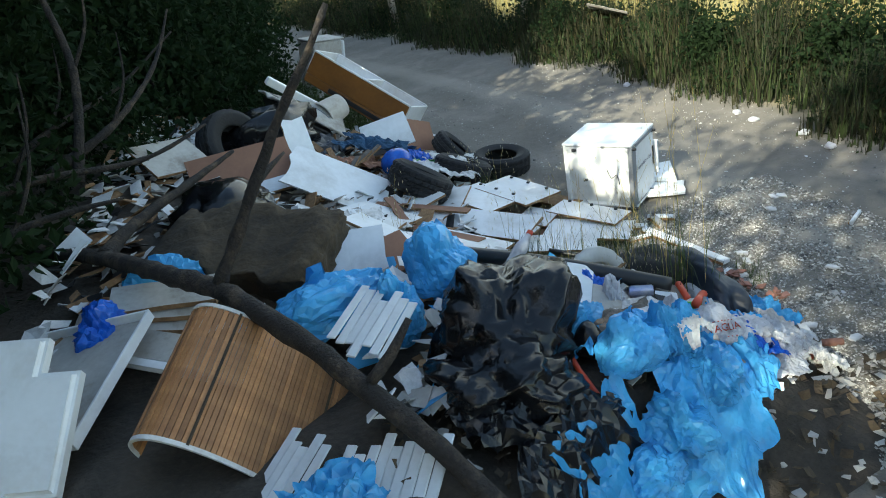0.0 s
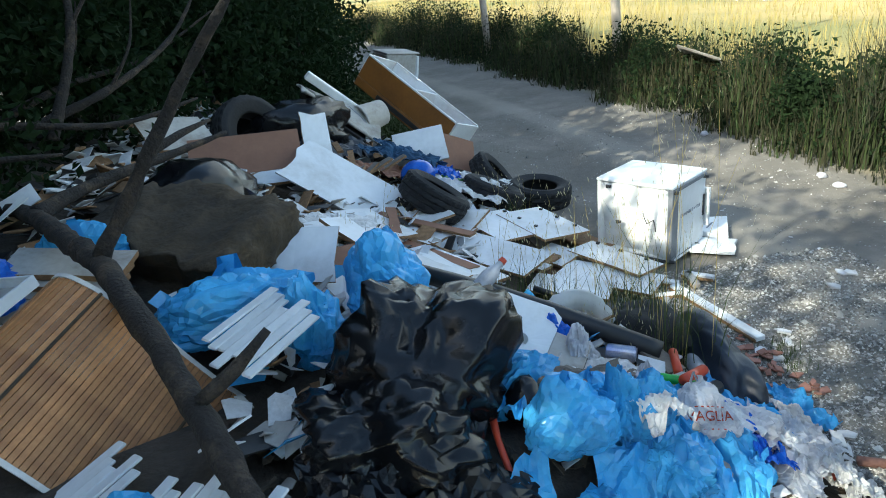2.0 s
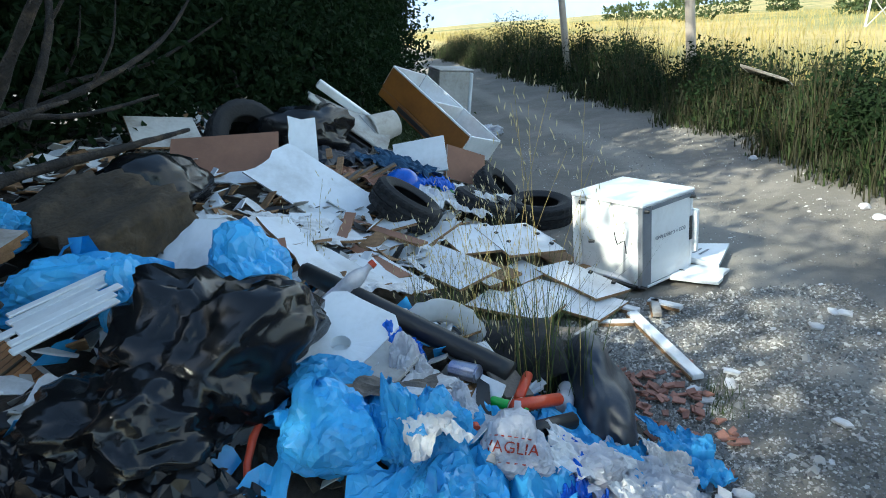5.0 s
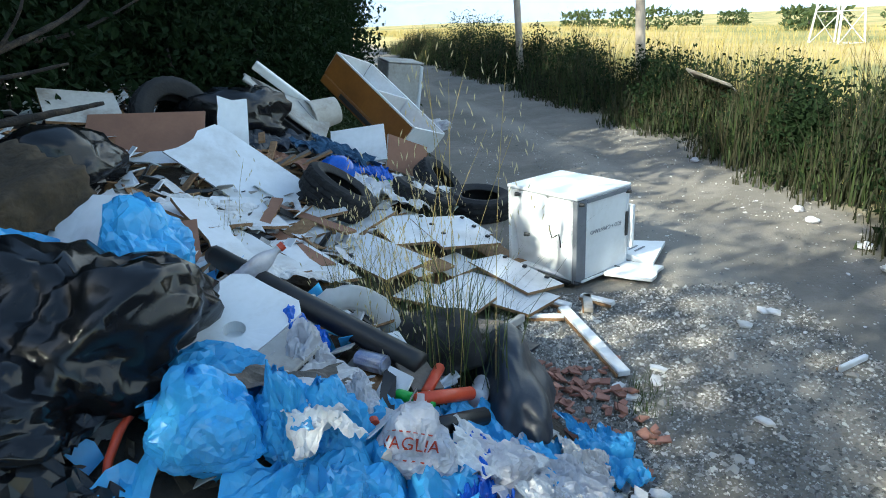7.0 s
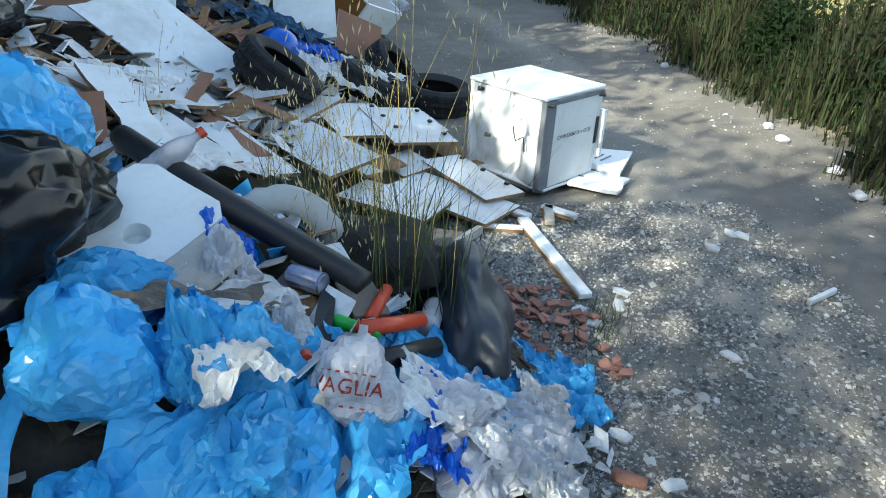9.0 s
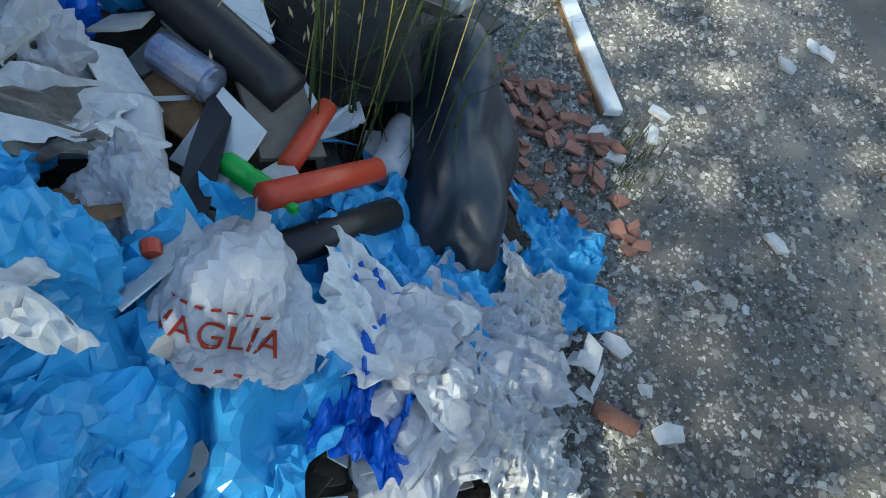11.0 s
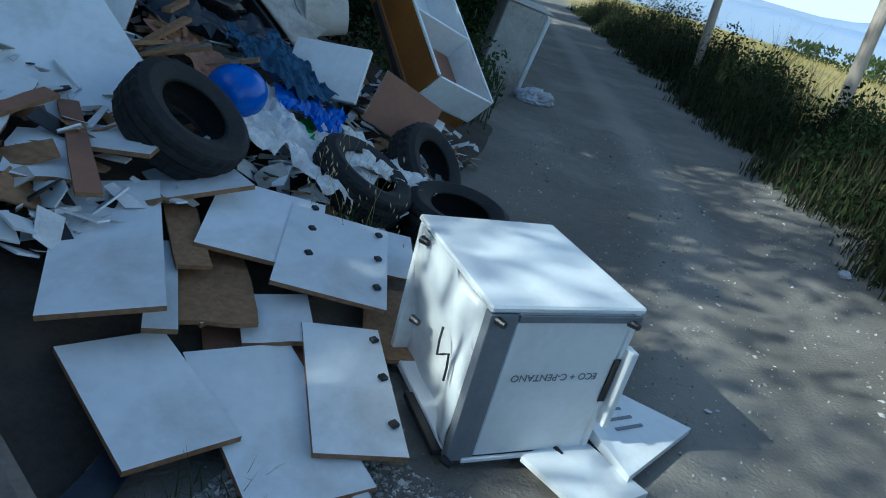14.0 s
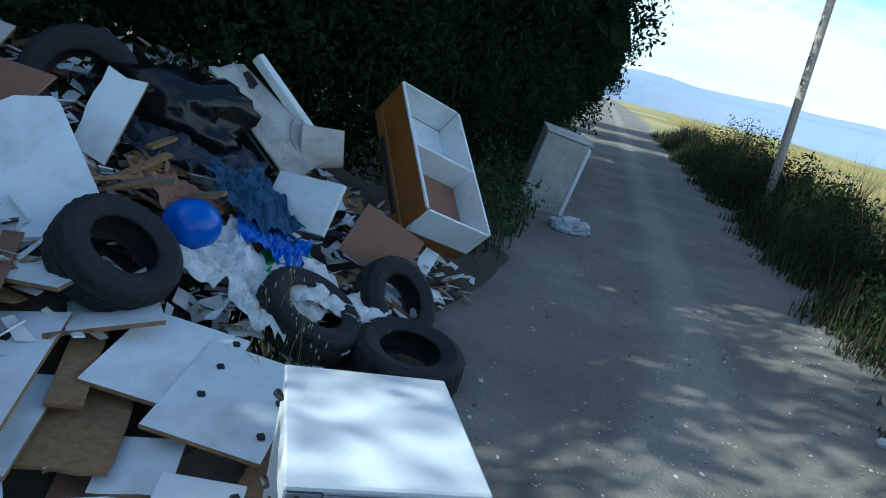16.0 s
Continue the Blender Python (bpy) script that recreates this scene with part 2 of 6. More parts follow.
def ground_material():
    m = TRACK.copy()
    m.name = "track_and_field"
    t = m.node_tree
    b = t.nodes["Principled BSDF"]
    old = b.inputs["Base Color"].links[0].from_socket
    geo, sep = t.nodes.new("ShaderNodeNewGeometry"), t.nodes.new("ShaderNodeSeparateXYZ")
    t.links.new(geo.outputs["Position"], sep.inputs[0])
    past, swing = t.nodes.new("ShaderNodeMath"), t.nodes.new("ShaderNodeMath")
    past.operation, swing.operation = "SUBTRACT", "MULTIPLY_ADD"
    over = t.nodes.new("ShaderNodeMath")
    over.operation = "MAXIMUM"
    t.links.new(sep.outputs["Y"], past.inputs[0])
    past.inputs[1].default_value = 8.5
    t.links.new(past.outputs[0], over.inputs[0])
    over.inputs[1].default_value = 0.0
    t.links.new(over.outputs[0], swing.inputs[0])
    swing.inputs[1].default_value = 0.24
    t.links.new(sep.outputs["X"], swing.inputs[2])
    across = swing.outputs[0]
    wob = t.nodes.new("ShaderNodeTexNoise")
    wob.inputs["Scale"].default_value, wob.inputs["Detail"].default_value = 0.7, 6
    t.links.new(geo.outputs["Position"], wob.inputs["Vector"])
    add = t.nodes.new("ShaderNodeMath")
    add.operation = "MULTIPLY_ADD"
    t.links.new(wob.outputs["Fac"], add.inputs[0])
    add.inputs[1].default_value = 1.2
    t.links.new(across, add.inputs[2])
    edge = t.nodes.new("ShaderNodeMapRange")
    edge.inputs["From Min"].default_value, edge.inputs["From Max"].default_value = 2.9, 3.7
    t.links.new(add.outputs[0], edge.inputs["Value"])
    field, fine = t.nodes.new("ShaderNodeTexNoise"), t.nodes.new("ShaderNodeValToRGB")
    field.inputs["Scale"].default_value, field.inputs["Detail"].default_value = 0.06, 8
    t.links.new(geo.outputs["Position"], field.inputs["Vector"])
    e = fine.color_ramp.elements
    e[0].position, e[0].color, e[1].position, e[1].color = 0.4, (0.42, 0.31, 0.12, 1), 0.6, (0.16, 0.17, 0.05, 1)
    t.links.new(field.outputs["Fac"], fine.inputs[0])
    mix = t.nodes.new("ShaderNodeMix")
    mix.data_type = "RGBA"
    t.links.new(edge.outputs[0], mix.inputs["Factor"])
    t.links.new(old, mix.inputs["A"])
    t.links.new(fine.outputs[0], mix.inputs["B"])
    rut, side, soft_ = t.nodes.new("ShaderNodeMath"), t.nodes.new("ShaderNodeMath"), t.nodes.new("ShaderNodeMapRange")
    rut.operation, side.operation = "SUBTRACT", "ABSOLUTE"
    t.links.new(across, rut.inputs[0])
    rut.inputs[1].default_value = 0.78
    t.links.new(rut.outputs[0], side.inputs[0])
    soft_.interpolation_type = "SMOOTHSTEP"
    for key, value in (("From Min", 0.08), ("From Max", 0.34), ("To Min", 0.32), ("To Max", 0.0)):
        soft_.inputs[key].default_value = value
    t.links.new(side.outputs[0], soft_.inputs["Value"])
    worn = t.nodes.new("ShaderNodeMix")
    worn.data_type = "RGBA"
    t.links.new(soft_.outputs[0], worn.inputs["Factor"])
    t.links.new(mix.outputs["Result"], worn.inputs["A"])
    worn.inputs["B"].default_value = (0.38, 0.345, 0.29, 1)
    t.links.new(worn.outputs["Result"], b.inputs["Base Color"])
    return m


verts = [(x, y, ground_z(x, y)) for y in ys for x in xs]
w = len(xs)
tagged(sheet("ground", verts, [(j * w + i, j * w + i + 1, (j + 1) * w + i + 1, (j + 1) * w + i) for j in range(len(ys) - 1) for i in range(w - 1)], ground_material(), smooth=True),
       "dusty gravel track beside dry yellow fields", "ground", kind="structure")
hx, hy = [-7 + 0.12 * i for i in range(59)], [1.3 + 0.12 * i for i in range(82)]
verts = [(x, y, heap(x, y) - 0.03 + (0.07 * noise.noise((x * 2.2, y * 2.2, 3)) + 0.04 * noise.noise((x * 6, y * 6, 1))) * ease(0.05, 0.3, heap(x, y) - land(x, y)) - (0.05 if heap(x, y) - land(x, y) < 0.01 else 0)) for y in hy for x in hx]
w = len(hx)
tagged(sheet("heap_bed", verts, [(j * w + i, j * w + i + 1, (j + 1) * w + i + 1, (j + 1) * w + i) for j in range(len(hy) - 1) for i in range(w - 1)], SOIL, smooth=True),
       "dark soil and rotted rubbish under the heap", "ground", kind="structure")
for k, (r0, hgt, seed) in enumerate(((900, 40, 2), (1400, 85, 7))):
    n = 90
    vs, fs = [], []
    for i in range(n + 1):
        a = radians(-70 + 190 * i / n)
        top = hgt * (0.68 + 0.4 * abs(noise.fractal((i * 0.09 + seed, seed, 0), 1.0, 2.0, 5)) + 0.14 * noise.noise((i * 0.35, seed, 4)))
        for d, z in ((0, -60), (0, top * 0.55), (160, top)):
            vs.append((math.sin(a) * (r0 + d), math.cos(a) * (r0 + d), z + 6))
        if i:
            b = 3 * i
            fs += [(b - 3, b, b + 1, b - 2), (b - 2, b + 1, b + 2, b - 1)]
    tagged(sheet("backdrop_hills", vs, fs, HILL, smooth=True), "hills far beyond the fields, tinted blue for haze", "hills", kind="structure")


CLOUD = bpy.data.materials.new("cloud_bank")
CLOUD.use_nodes = True
ct = CLOUD.node_tree
for node in list(ct.nodes):
    ct.nodes.remove(node)
c_out, c_mix, c_em, c_tr = [ct.nodes.new("ShaderNode" + k) for k in ("OutputMaterial", "MixShader", "Emission", "BsdfTransparent")]
c_co, c_map, c_noise, c_ramp = [ct.nodes.new("ShaderNode" + k) for k in ("TexCoord", "Mapping", "TexNoise", "ValToRGB")]
c_map.inputs["Scale"].default_value = (0.0016, 0.0016, 0.007)
c_noise.inputs["Scale"].default_value, c_noise.inputs["Detail"].default_value, c_noise.inputs["Roughness"].default_value = 1.0, 9, 0.6
c_ramp.color_ramp.elements[0].position, c_ramp.color_ramp.elements[1].position = 0.38, 0.56
c_em.inputs["Color"].default_value, c_em.inputs["Strength"].default_value = (0.93, 0.96, 1.0, 1), 0.8
for a_, b_ in ((c_co.outputs["Object"], c_map.inputs["Vector"]), (c_map.outputs[0], c_noise.inputs["Vector"]), (c_noise.outputs["Fac"], c_ramp.inputs[0]), (c_ramp.outputs[0], c_mix.inputs[0]),
               (c_tr.outputs[0], c_mix.inputs[1]), (c_em.outputs[0], c_mix.inputs[2]), (c_mix.outputs[0], c_out.inputs["Surface"])):
    ct.links.new(a_, b_)
n = 48
tagged(sheet("backdrop_clouds", [(math.sin(radians(-60 + 180 * i / n)) * 1900, math.cos(radians(-60 + 180 * i / n)) * 1900, z) for i in range(n + 1) for z in (0, 300, 700, 1300)],
             [(4 * i + k, 4 * i + 4 + k, 4 * i + 5 + k, 4 * i + 1 + k) for i in range(n) for k in range(3)], CLOUD, smooth=True), "white cloud bank over the far hills", "clouds", kind="structure")


# ---- builders ----
def outline(w, l, jag, seed, step=0.08):
    rng = random.Random(seed)
    pts = []
    for (x0, y0), (x1, y1) in zip(((-w, -l), (w, -l), (w, l), (-w, l)), ((w, -l), (w, l), (-w, l), (-w, -l))):
        n = max(1, int(math.hypot(x1 - x0, y1 - y0) / 2 / step)) if jag else 1
        rough_side = jag and rng.random() < 0.6
        for i in range(n):
            f = i / n
            d = rng.uniform(-jag, jag * 0.2) if rough_side else 0
            px, py = (x0 + (x1 - x0) * f) / 2, (y0 + (y1 - y0) * f) / 2
            k = 1 + d / max(0.05, math.hypot(px, py))
            pts.append((px * k, py * k))
    return pts


def slab_mesh(name, pts, th, face, edge, bend=0.0):
    """A plate of the given outline: faces in one material, broken edges in another."""
    n = len(pts)
    vs = [(x, y, z + bend * (x * x - y * y * 0.4)) for z in (0, th) for x, y in pts]
    fs = [tuple(range(n - 1, -1, -1)), tuple(range(n, 2 * n))] + [(i, (i + 1) % n, n + (i + 1) % n, n + i) for i in range(n)]
    me = bpy.data.meshes.new(name)
    me.from_pydata(vs, [], fs)
    me.materials.append(face)
    me.materials.append(edge)
    for p in me.polygons[2:]:
        p.material_index = 1
    return me


def board(w, l, at, yaw=0.0, tilt=0.0, lean=0.0, th=0.018, mat=None, edge=None, jag=0.0, name="board", label="", group="", seed=0, bend=0.0):
    ob = new(name, slab_mesh(name, outline(w, l, jag, seed), th, mat or WHITE, edge or CHIPBOARD, bend))
    ob.matrix_world = Matrix.Translation(at) @ Euler((0, 0, radians(yaw))).to_matrix().to_4x4() @ pose(0, 0, 0, tilt, lean, 0)
    return tagged(ob, label or "broken white laminate furniture board with chipboard edges", "board", group)


def tube(points, radii, segs=8, wob=0.0, bm=None, seed=0):
    """A swept limb through the points, with its own radius at each."""
    bm = bm or bmesh.new()
    pts = [Vector(p) for p in points]
    fine, rad = [], []
    for i in range(len(pts) - 1):
        p0, p1, p2, p3 = pts[max(i - 1, 0)], pts[i], pts[i + 1], pts[min(i + 2, len(pts) - 1)]
        n = max(2, int((p2 - p1).length / 0.06)) if len(pts) > 2 else 1
        for k in range(n):
            f = k / n
            fine.append(0.5 * ((2 * p1) + (p2 - p0) * f + (2 * p0 - 5 * p1 + 4 * p2 - p3) * f * f + (3 * p1 - p0 - 3 * p2 + p3) * f ** 3))
            rad.append(radii[i] + (radii[i + 1] - radii[i]) * f)
    fine.append(pts[-1])
    rad.append(radii[-1])
    rings = []
    for i, p in enumerate(fine):
        d = (fine[min(i + 1, len(fine) - 1)] - fine[max(i - 1, 0)]).normalized()
        u = d.orthogonal().normalized() if i == 0 else (u - d * u.dot(d)).normalized()
        v = d.cross(u)
        ring = []
        for k in range(segs):
            a = 2 * math.pi * k / segs
            q = p + (u * math.cos(a) + v * math.sin(a)) * rad[i]
            if wob:
                q += (u * math.cos(a) + v * math.sin(a)) * rad[i] * wob * noise.noise((q * 14) + Vector((seed, 0, 0)))
            ring.append(bm.verts.new(q))
        rings.append(ring)
    for r0, r1 in zip(rings, rings[1:]):
        for k in range(segs):
            bm.faces.new((r0[k], r0[(k + 1) % segs], r1[(k + 1) % segs], r1[k]))
    bm.faces.new(rings[0][::-1])
    bm.faces.new(rings[-1])
    return bm


def crumple(size, seed, sub=4, crease=0.16, flat=0.55, knot=True, fold=1.0):
    """A slack, creased bag: a ball pulled into folds, flattened beneath, gathered at the neck."""
    bm = bmesh.new()
    bmesh.ops.create_icosphere(bm, subdivisions=sub, radius=1)
    o = Vector((seed * 7.3, seed * 3.1, seed * 1.7))
    rng = random.Random(seed)
    along = Vector((rng.uniform(-1, 1), rng.uniform(-1, 1), 0.8)).normalized()
    for v in bm.verts:
        d = (v.co + 0.02 * noise.noise_vector(v.co * 31 + o)).normalized()
        r = 1 + 0.3 * noise.noise(d * 1.3 + o)
        # long folds run along one slack direction, bent by a slow swirl
        q = d - along * (d.dot(along) * 0.72)
        q += 0.22 * noise.noise_vector(d * 1.6 + o)
        for f, g in ((1.7, 0.75), (3.9, 0.5), (8.5, 0.3), (19, 0.14)):
            r += crease * g * (0.55 - 2.0 * abs(noise.noise(q * f * fold + o)))
        cells = noise.voronoi(d * 2.6 * fold + o)[0]
        r += crease * 0.4 * (min(cells[1] - cells[0], 0.5) - 0.25)
        if knot and d.z > 0.8:
            r += (d.z - 0.8) * 1.5
        p = d * r
        if p.z < 0:
            p.z *= flat
        v.co = Vector((p.x * size[0], p.y * size[1], p.z * size[2]))
    return bm


def bag(at, size, yaw, mat, seed, name="rubbish_bag", label="", sub=5, crease=0.16, tilt=0.0, knot=True, group="", ears=True, fold=1.0):
    t = thing(name, pose(*at, tilt, 0, yaw), label or "knotted blue plastic rubbish bag, creased and full", "rubbish bag", group)
    sack = part("sack", crumple(size, seed, sub, crease, knot=knot, fold=fold), mat, t, smooth=crease < 0.1 or mat is BLACK_BAG)
    if crease >= 0.1:
        few = sack.modifiers.new("creases", "DECIMATE")
        few.ratio = 0.14 if mat is BLACK_BAG else 0.5 if sub > 4 else 0.8
    if ears:
        rng = random.Random(seed)
        bm = bmesh.new()
        for k in range(2):
            a = rng.uniform(0, 6.28)
            top = Vector((0, 0, size[2] * 1.1))
            d = Vector((math.cos(a), math.sin(a), 0.3)) * size[0] * 0.45
            side = Vector((-d.y, d.x, 0)).normalized() * size[0] * 0.16
            row = []
            for i in range(5):
                f = i / 4
                c = top + d * f + Vector((0, 0, 0.05 * math.sin(f * 5 + k) - 0.06 * f * f))
                row.append([bm.verts.new(c + side * (0.3 + f) * s + Vector((0, 0, 0.03 * noise.noise(c * 30 + side * s)))) for s in (-1, -0.3, 0.4, 1)])
            for r0, r1 in zip(row, row[1:]):
                for q in range(3):
                    bm.faces.new((r0[q], r0[q + 1], r1[q + 1], r1[q]))
        bmesh.ops.solidify(bm, geom=bm.faces[:], thickness=0.002)
        part("tied_ear", bm, mat, t, smooth=True)
    return t


def rag(at, size, yaw, mat, seed, name="plastic_scrap", label="", category="plastic scrap", n=26, rough=0.09, drape=True):
    """A crumpled sheet lying over the heap."""
    verts, faces = [], []
    c, s_ = math.cos(radians(yaw)), math.sin(radians(yaw))
    o = Vector((seed * 5.1, seed * 2.3, 0))
    for j in range(n):
        for i in range(n):
            u, v = i / (n - 1) - 0.5, j / (n - 1) - 0.5
            k = 1 + ease(0.15, 0.5, max(abs(u), abs(v))) * (0.55 * noise.noise((math.atan2(v, u + 1e-6) * 1.6 + seed, seed, 0)) + 0.2 * noise.noise((u * 9, v * 9, seed)))
            x, y = u * size[0] * k, v * size[1] * k
            wx, wy = at[0] + x * c - y * s_, at[1] + x * s_ + y * c
            q = Vector((x, y, 0)) / max(size)
            q += 0.16 * noise.noise_vector(q * 2.5 + o)
            q = Vector((q.x * 0.35 + q.y * 0.2, q.y, 0))
            fold = sum(g * (0.8 - 2.0 * abs(noise.noise(q * f + o))) for f, g in ((3.5, 0.5), (8, 0.36), (17, 0.24), (34, 0.1)))
            flat = noise.voronoi(Vector((x, y, 0)) / max(size) * 5 + o)[0]
            fold += 0.7 * (min(flat[1] - flat[0], 0.4) - 0.2)
            base = heap(wx, wy) if drape else at[2]
            verts.append((wx, wy, max(base + 0.012, base + (at[2] if drape else 0) + rough * fold)))
    for j in range(n - 1):
        for i in range(n - 1):
            a = j * n + i
            faces.append((a, a + 1, a + n + 1, a + n))
    ob = sheet(name, verts, faces, mat)
    few = ob.modifiers.new("creases", "DECIMATE")
    few.ratio = 0.6
    return tagged(ob, label, category)


def tyre(at, rx, ry, rz, R=0.31, W=0.19, label="worn black car tyre without a rim", group="dumped car tyres"):
    t = thing("car_tyre", pose(*at, rx, ry, rz), label, "tyre", group)
    segs, h = 56, W / 2
    rim = R * 0.54

    def lathe(profile, ridge=None):
        bm = bmesh.new()
        rings = []
        for i in range(segs):
            a = 2 * math.pi * i / segs
            rings.append([bm.verts.new(((r + (ridge(i, k) if ridge else 0)) * math.cos(a), (r + (ridge(i, k) if ridge else 0)) * math.sin(a), z)) for k, (r, z) in enumerate(profile)])
        for i in range(segs):
            r0, r1 = rings[i], rings[(i + 1) % segs]
            for k in range(len(profile) - 1):
                bm.faces.new((r0[k], r1[k], r1[k + 1], r0[k + 1]))
        return bm

    tread = [(R - 0.012, -h * 0.86), (R, -h * 0.7), (R, -h * 0.45), (R - 0.01, -h * 0.42), (R - 0.01, -h * 0.36), (R, -h * 0.33), (R + 0.002, -h * 0.05), (R - 0.01, -h * 0.03),
             (R - 0.01, h * 0.03), (R + 0.002, h * 0.05), (R, h * 0.33), (R - 0.01, h * 0.36), (R - 0.01, h * 0.42), (R, h * 0.45), (R, h * 0.7), (R - 0.012, h * 0.86)]
    part("tread", lathe(tread, lambda i, k: -0.007 if i % 2 and k in (1, 2, 5, 10, 13, 14) else 0), RUBBER, t)
    for s in (-1, 1):
        wall = [(R - 0.012, s * h * 0.86), (R - 0.04, s * h), (R * 0.83, s * h * 1.06), (R * 0.8, s * h * 1.03), (R * 0.7, s * h * 0.98), (rim + 0.015, s * h * 0.8), (rim, s * h * 0.72), (rim + 0.02, s * h * 0.66), (R * 0.78, s * h * 0.75), (R - 0.035, s * h * 0.5), (R - 0.03, 0)]
        part("sidewall", lathe(wall), RUBBER, t, smooth=True)
    return t


def leaves(count, place, size, seed, aspect=0.5):
    """Small folded leaves at the places given: vertices and faces of one mesh."""
    rng = np.random.RandomState(seed)
    p = place(rng, count)
    d = rng.normal(size=(count, 3))
    d /= np.linalg.norm(d, axis=1)[:, None]
    e = np.cross(d, rng.normal(size=(count, 3)))
    e /= np.linalg.norm(e, axis=1)[:, None] + 1e-9
    n = np.cross(d, e)
    s = (size * rng.uniform(0.55, 1.25, count))[:, None]
    v = np.stack([p, p + d * s * 0.5 + e * s * aspect * 0.5 + n * s * 0.08, p + d * s, p + d * s * 0.5 - e * s * aspect * 0.5 + n * s * 0.08], 1).reshape(-1, 3)
    f = np.arange(4 * count).reshape(-1, 4)
    return v.tolist(), f.tolist()


def tree(x, y, height, spread, seed, count=9000, low=0.3, size=0.1, dense=True):
    """Trunk, limbs and a crown of leaf clumps with gaps."""
    z0 = land(x, y)
    t = thing("hedge_tree", pose(x, y, z0 - 0.05), "dark green tree of the hedge beside the heap and of the unseen shade row", "tree", "trees of the hedge")
    rng = random.Random(seed)
    part("trunk", tube([(0, 0, 0), (0.1, 0.05, height * 0.25), (0.0, 0.15, height * 0.55), (0.1, 0.1, height * 0.85)], [0.16, 0.12, 0.08, 0.03], 9, 0.3), BARK, t)
    tips = []
    for k in range(9):
        a, b = rng.uniform(0, 6.28), rng.uniform(0.15, 0.8) * height
        q = (math.cos(a) * spread * 0.75, math.sin(a) * spread * 0.75, b + rng.uniform(0, height * 0.25))
        tips.append(q)
        part("limb", tube([(0.05, 0.08, b), (q[0] * 0.5, q[1] * 0.5, (b + q[2]) / 2 + 0.1), q], [0.06, 0.035, 0.012], 6, 0.2), BARK, t)

    def place(r, n):
        k = 130
        c = r.normal(size=(k, 3))
        c /= np.linalg.norm(c, axis=1)[:, None]
        c *= (r.uniform(0.35, 1.0, k) ** 0.5)[:, None]
        c = c * [spread, spread, height * 0.5 * (1 - low) + 0.4] + [0, 0, height * (0.5 + low * 0.5)]
        rad = r.uniform(0.25, 0.7, k)
        i = r.randint(0, k, n)
        o = r.normal(size=(n, 3))
        o *= (rad[i] * r.uniform(0.3, 1, n) / np.linalg.norm(o, axis=1))[:, None]
        q = c[i] + o
        q[:, 2] = np.maximum(q[:, 2], 0.05)
        return q

    v, f = leaves(count, place, size, seed)
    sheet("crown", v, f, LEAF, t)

    def core(r, n):
        q = r.normal(size=(n, 3))
        q *= (r.uniform(0.1, 0.85, n) / np.linalg.norm(q, axis=1))[:, None]
        return q * [spread * 0.85, spread * 0.85, height * 0.46] + [0, 0, height * 0.5]

    if not dense:
        return t
    v, f = leaves(2600, core, 0.46, seed + 100, 0.85)
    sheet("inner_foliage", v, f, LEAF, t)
    return t


def blades(count, place, height, width, seed, lean=0.35):
    """Bent grass blades, two quads each."""
    rng = np.random.RandomState(seed)
    p, hs = place(rng, count)
    a = rng.uniform(0, 6.28, count)
    d = np.stack([np.cos(a), np.sin(a), np.zeros(count)], 1)
    side = np.stack([-np.sin(a), np.cos(a), np.zeros(count)], 1) * (width * rng.uniform(0.6, 1.3, count))[:, None]
    h = (height * hs * rng.uniform(0.5, 1.2, count))[:, None]
    ln = (rng.uniform(0.05, lean, count))[:, None]
    up = np.array([0, 0, 1.0])
    m, t = p + up * h * 0.55 + d * h * ln * 0.3, p + up * h + d * h * ln
    v = np.stack([p - side, p + side, m - side * 0.7, m + side * 0.7, t], 1).reshape(-1, 3)
    b = np.arange(count)[:, None] * 5
    return v.tolist(), (b + [0, 1, 3, 2]).tolist() + (b + [2, 3, 4]).tolist()


# ---- hedge, verge and distance ----
for x, y, hgt, spr, sd in ((-6.0, 3.6, 6.2, 2.5, 1), (-5.9, 7.0, 8.6, 2.6, 2), (-5.2, 10.2, 6.2, 2.5, 3), (-4.6, 12.8, 5.8, 2.5, 4), (-5.6, 19.5, 5.6, 2.6, 6),
                           (-8.8, 5.0, 7.0, 2.8, 7), (-8.4, 10.5, 7.2, 2.9, 8), (-7.2, 0.0, 6.4, 2.5, 9), (-4.8, 20.0, 5.6, 2.0, 15), (-6.0, 25.5, 5.4, 2.2, 16), (-7.4, 31.0, 5.2, 2.4, 17), (-8.0, -4.2, 7.0, 2.9, 10)):
    tree(x, y, hgt, spr, sd, 11000 if sd < 6 else 8000, 0.02 if sd > 14 else 0.12, 0.13)
tree(-4.2, 15.4, 7.2, 2.9, 5, 16000, 0.22, 0.13)
# unseen trees behind the walk, added to throw dappled shade on track and heap
for x, y, hgt, spr, sd in ((-5.0, -2.6, 8.0, 2.5, 11), (-2.4, -5.0, 8.5, 2.7, 12), (-6.0, -7.0, 9.0, 3.0, 13), (0.2, -7.5, 9.0, 2.7, 14)):
    tree(x, y, hgt, spr, sd, 9500, 0.5, 0.14, False)
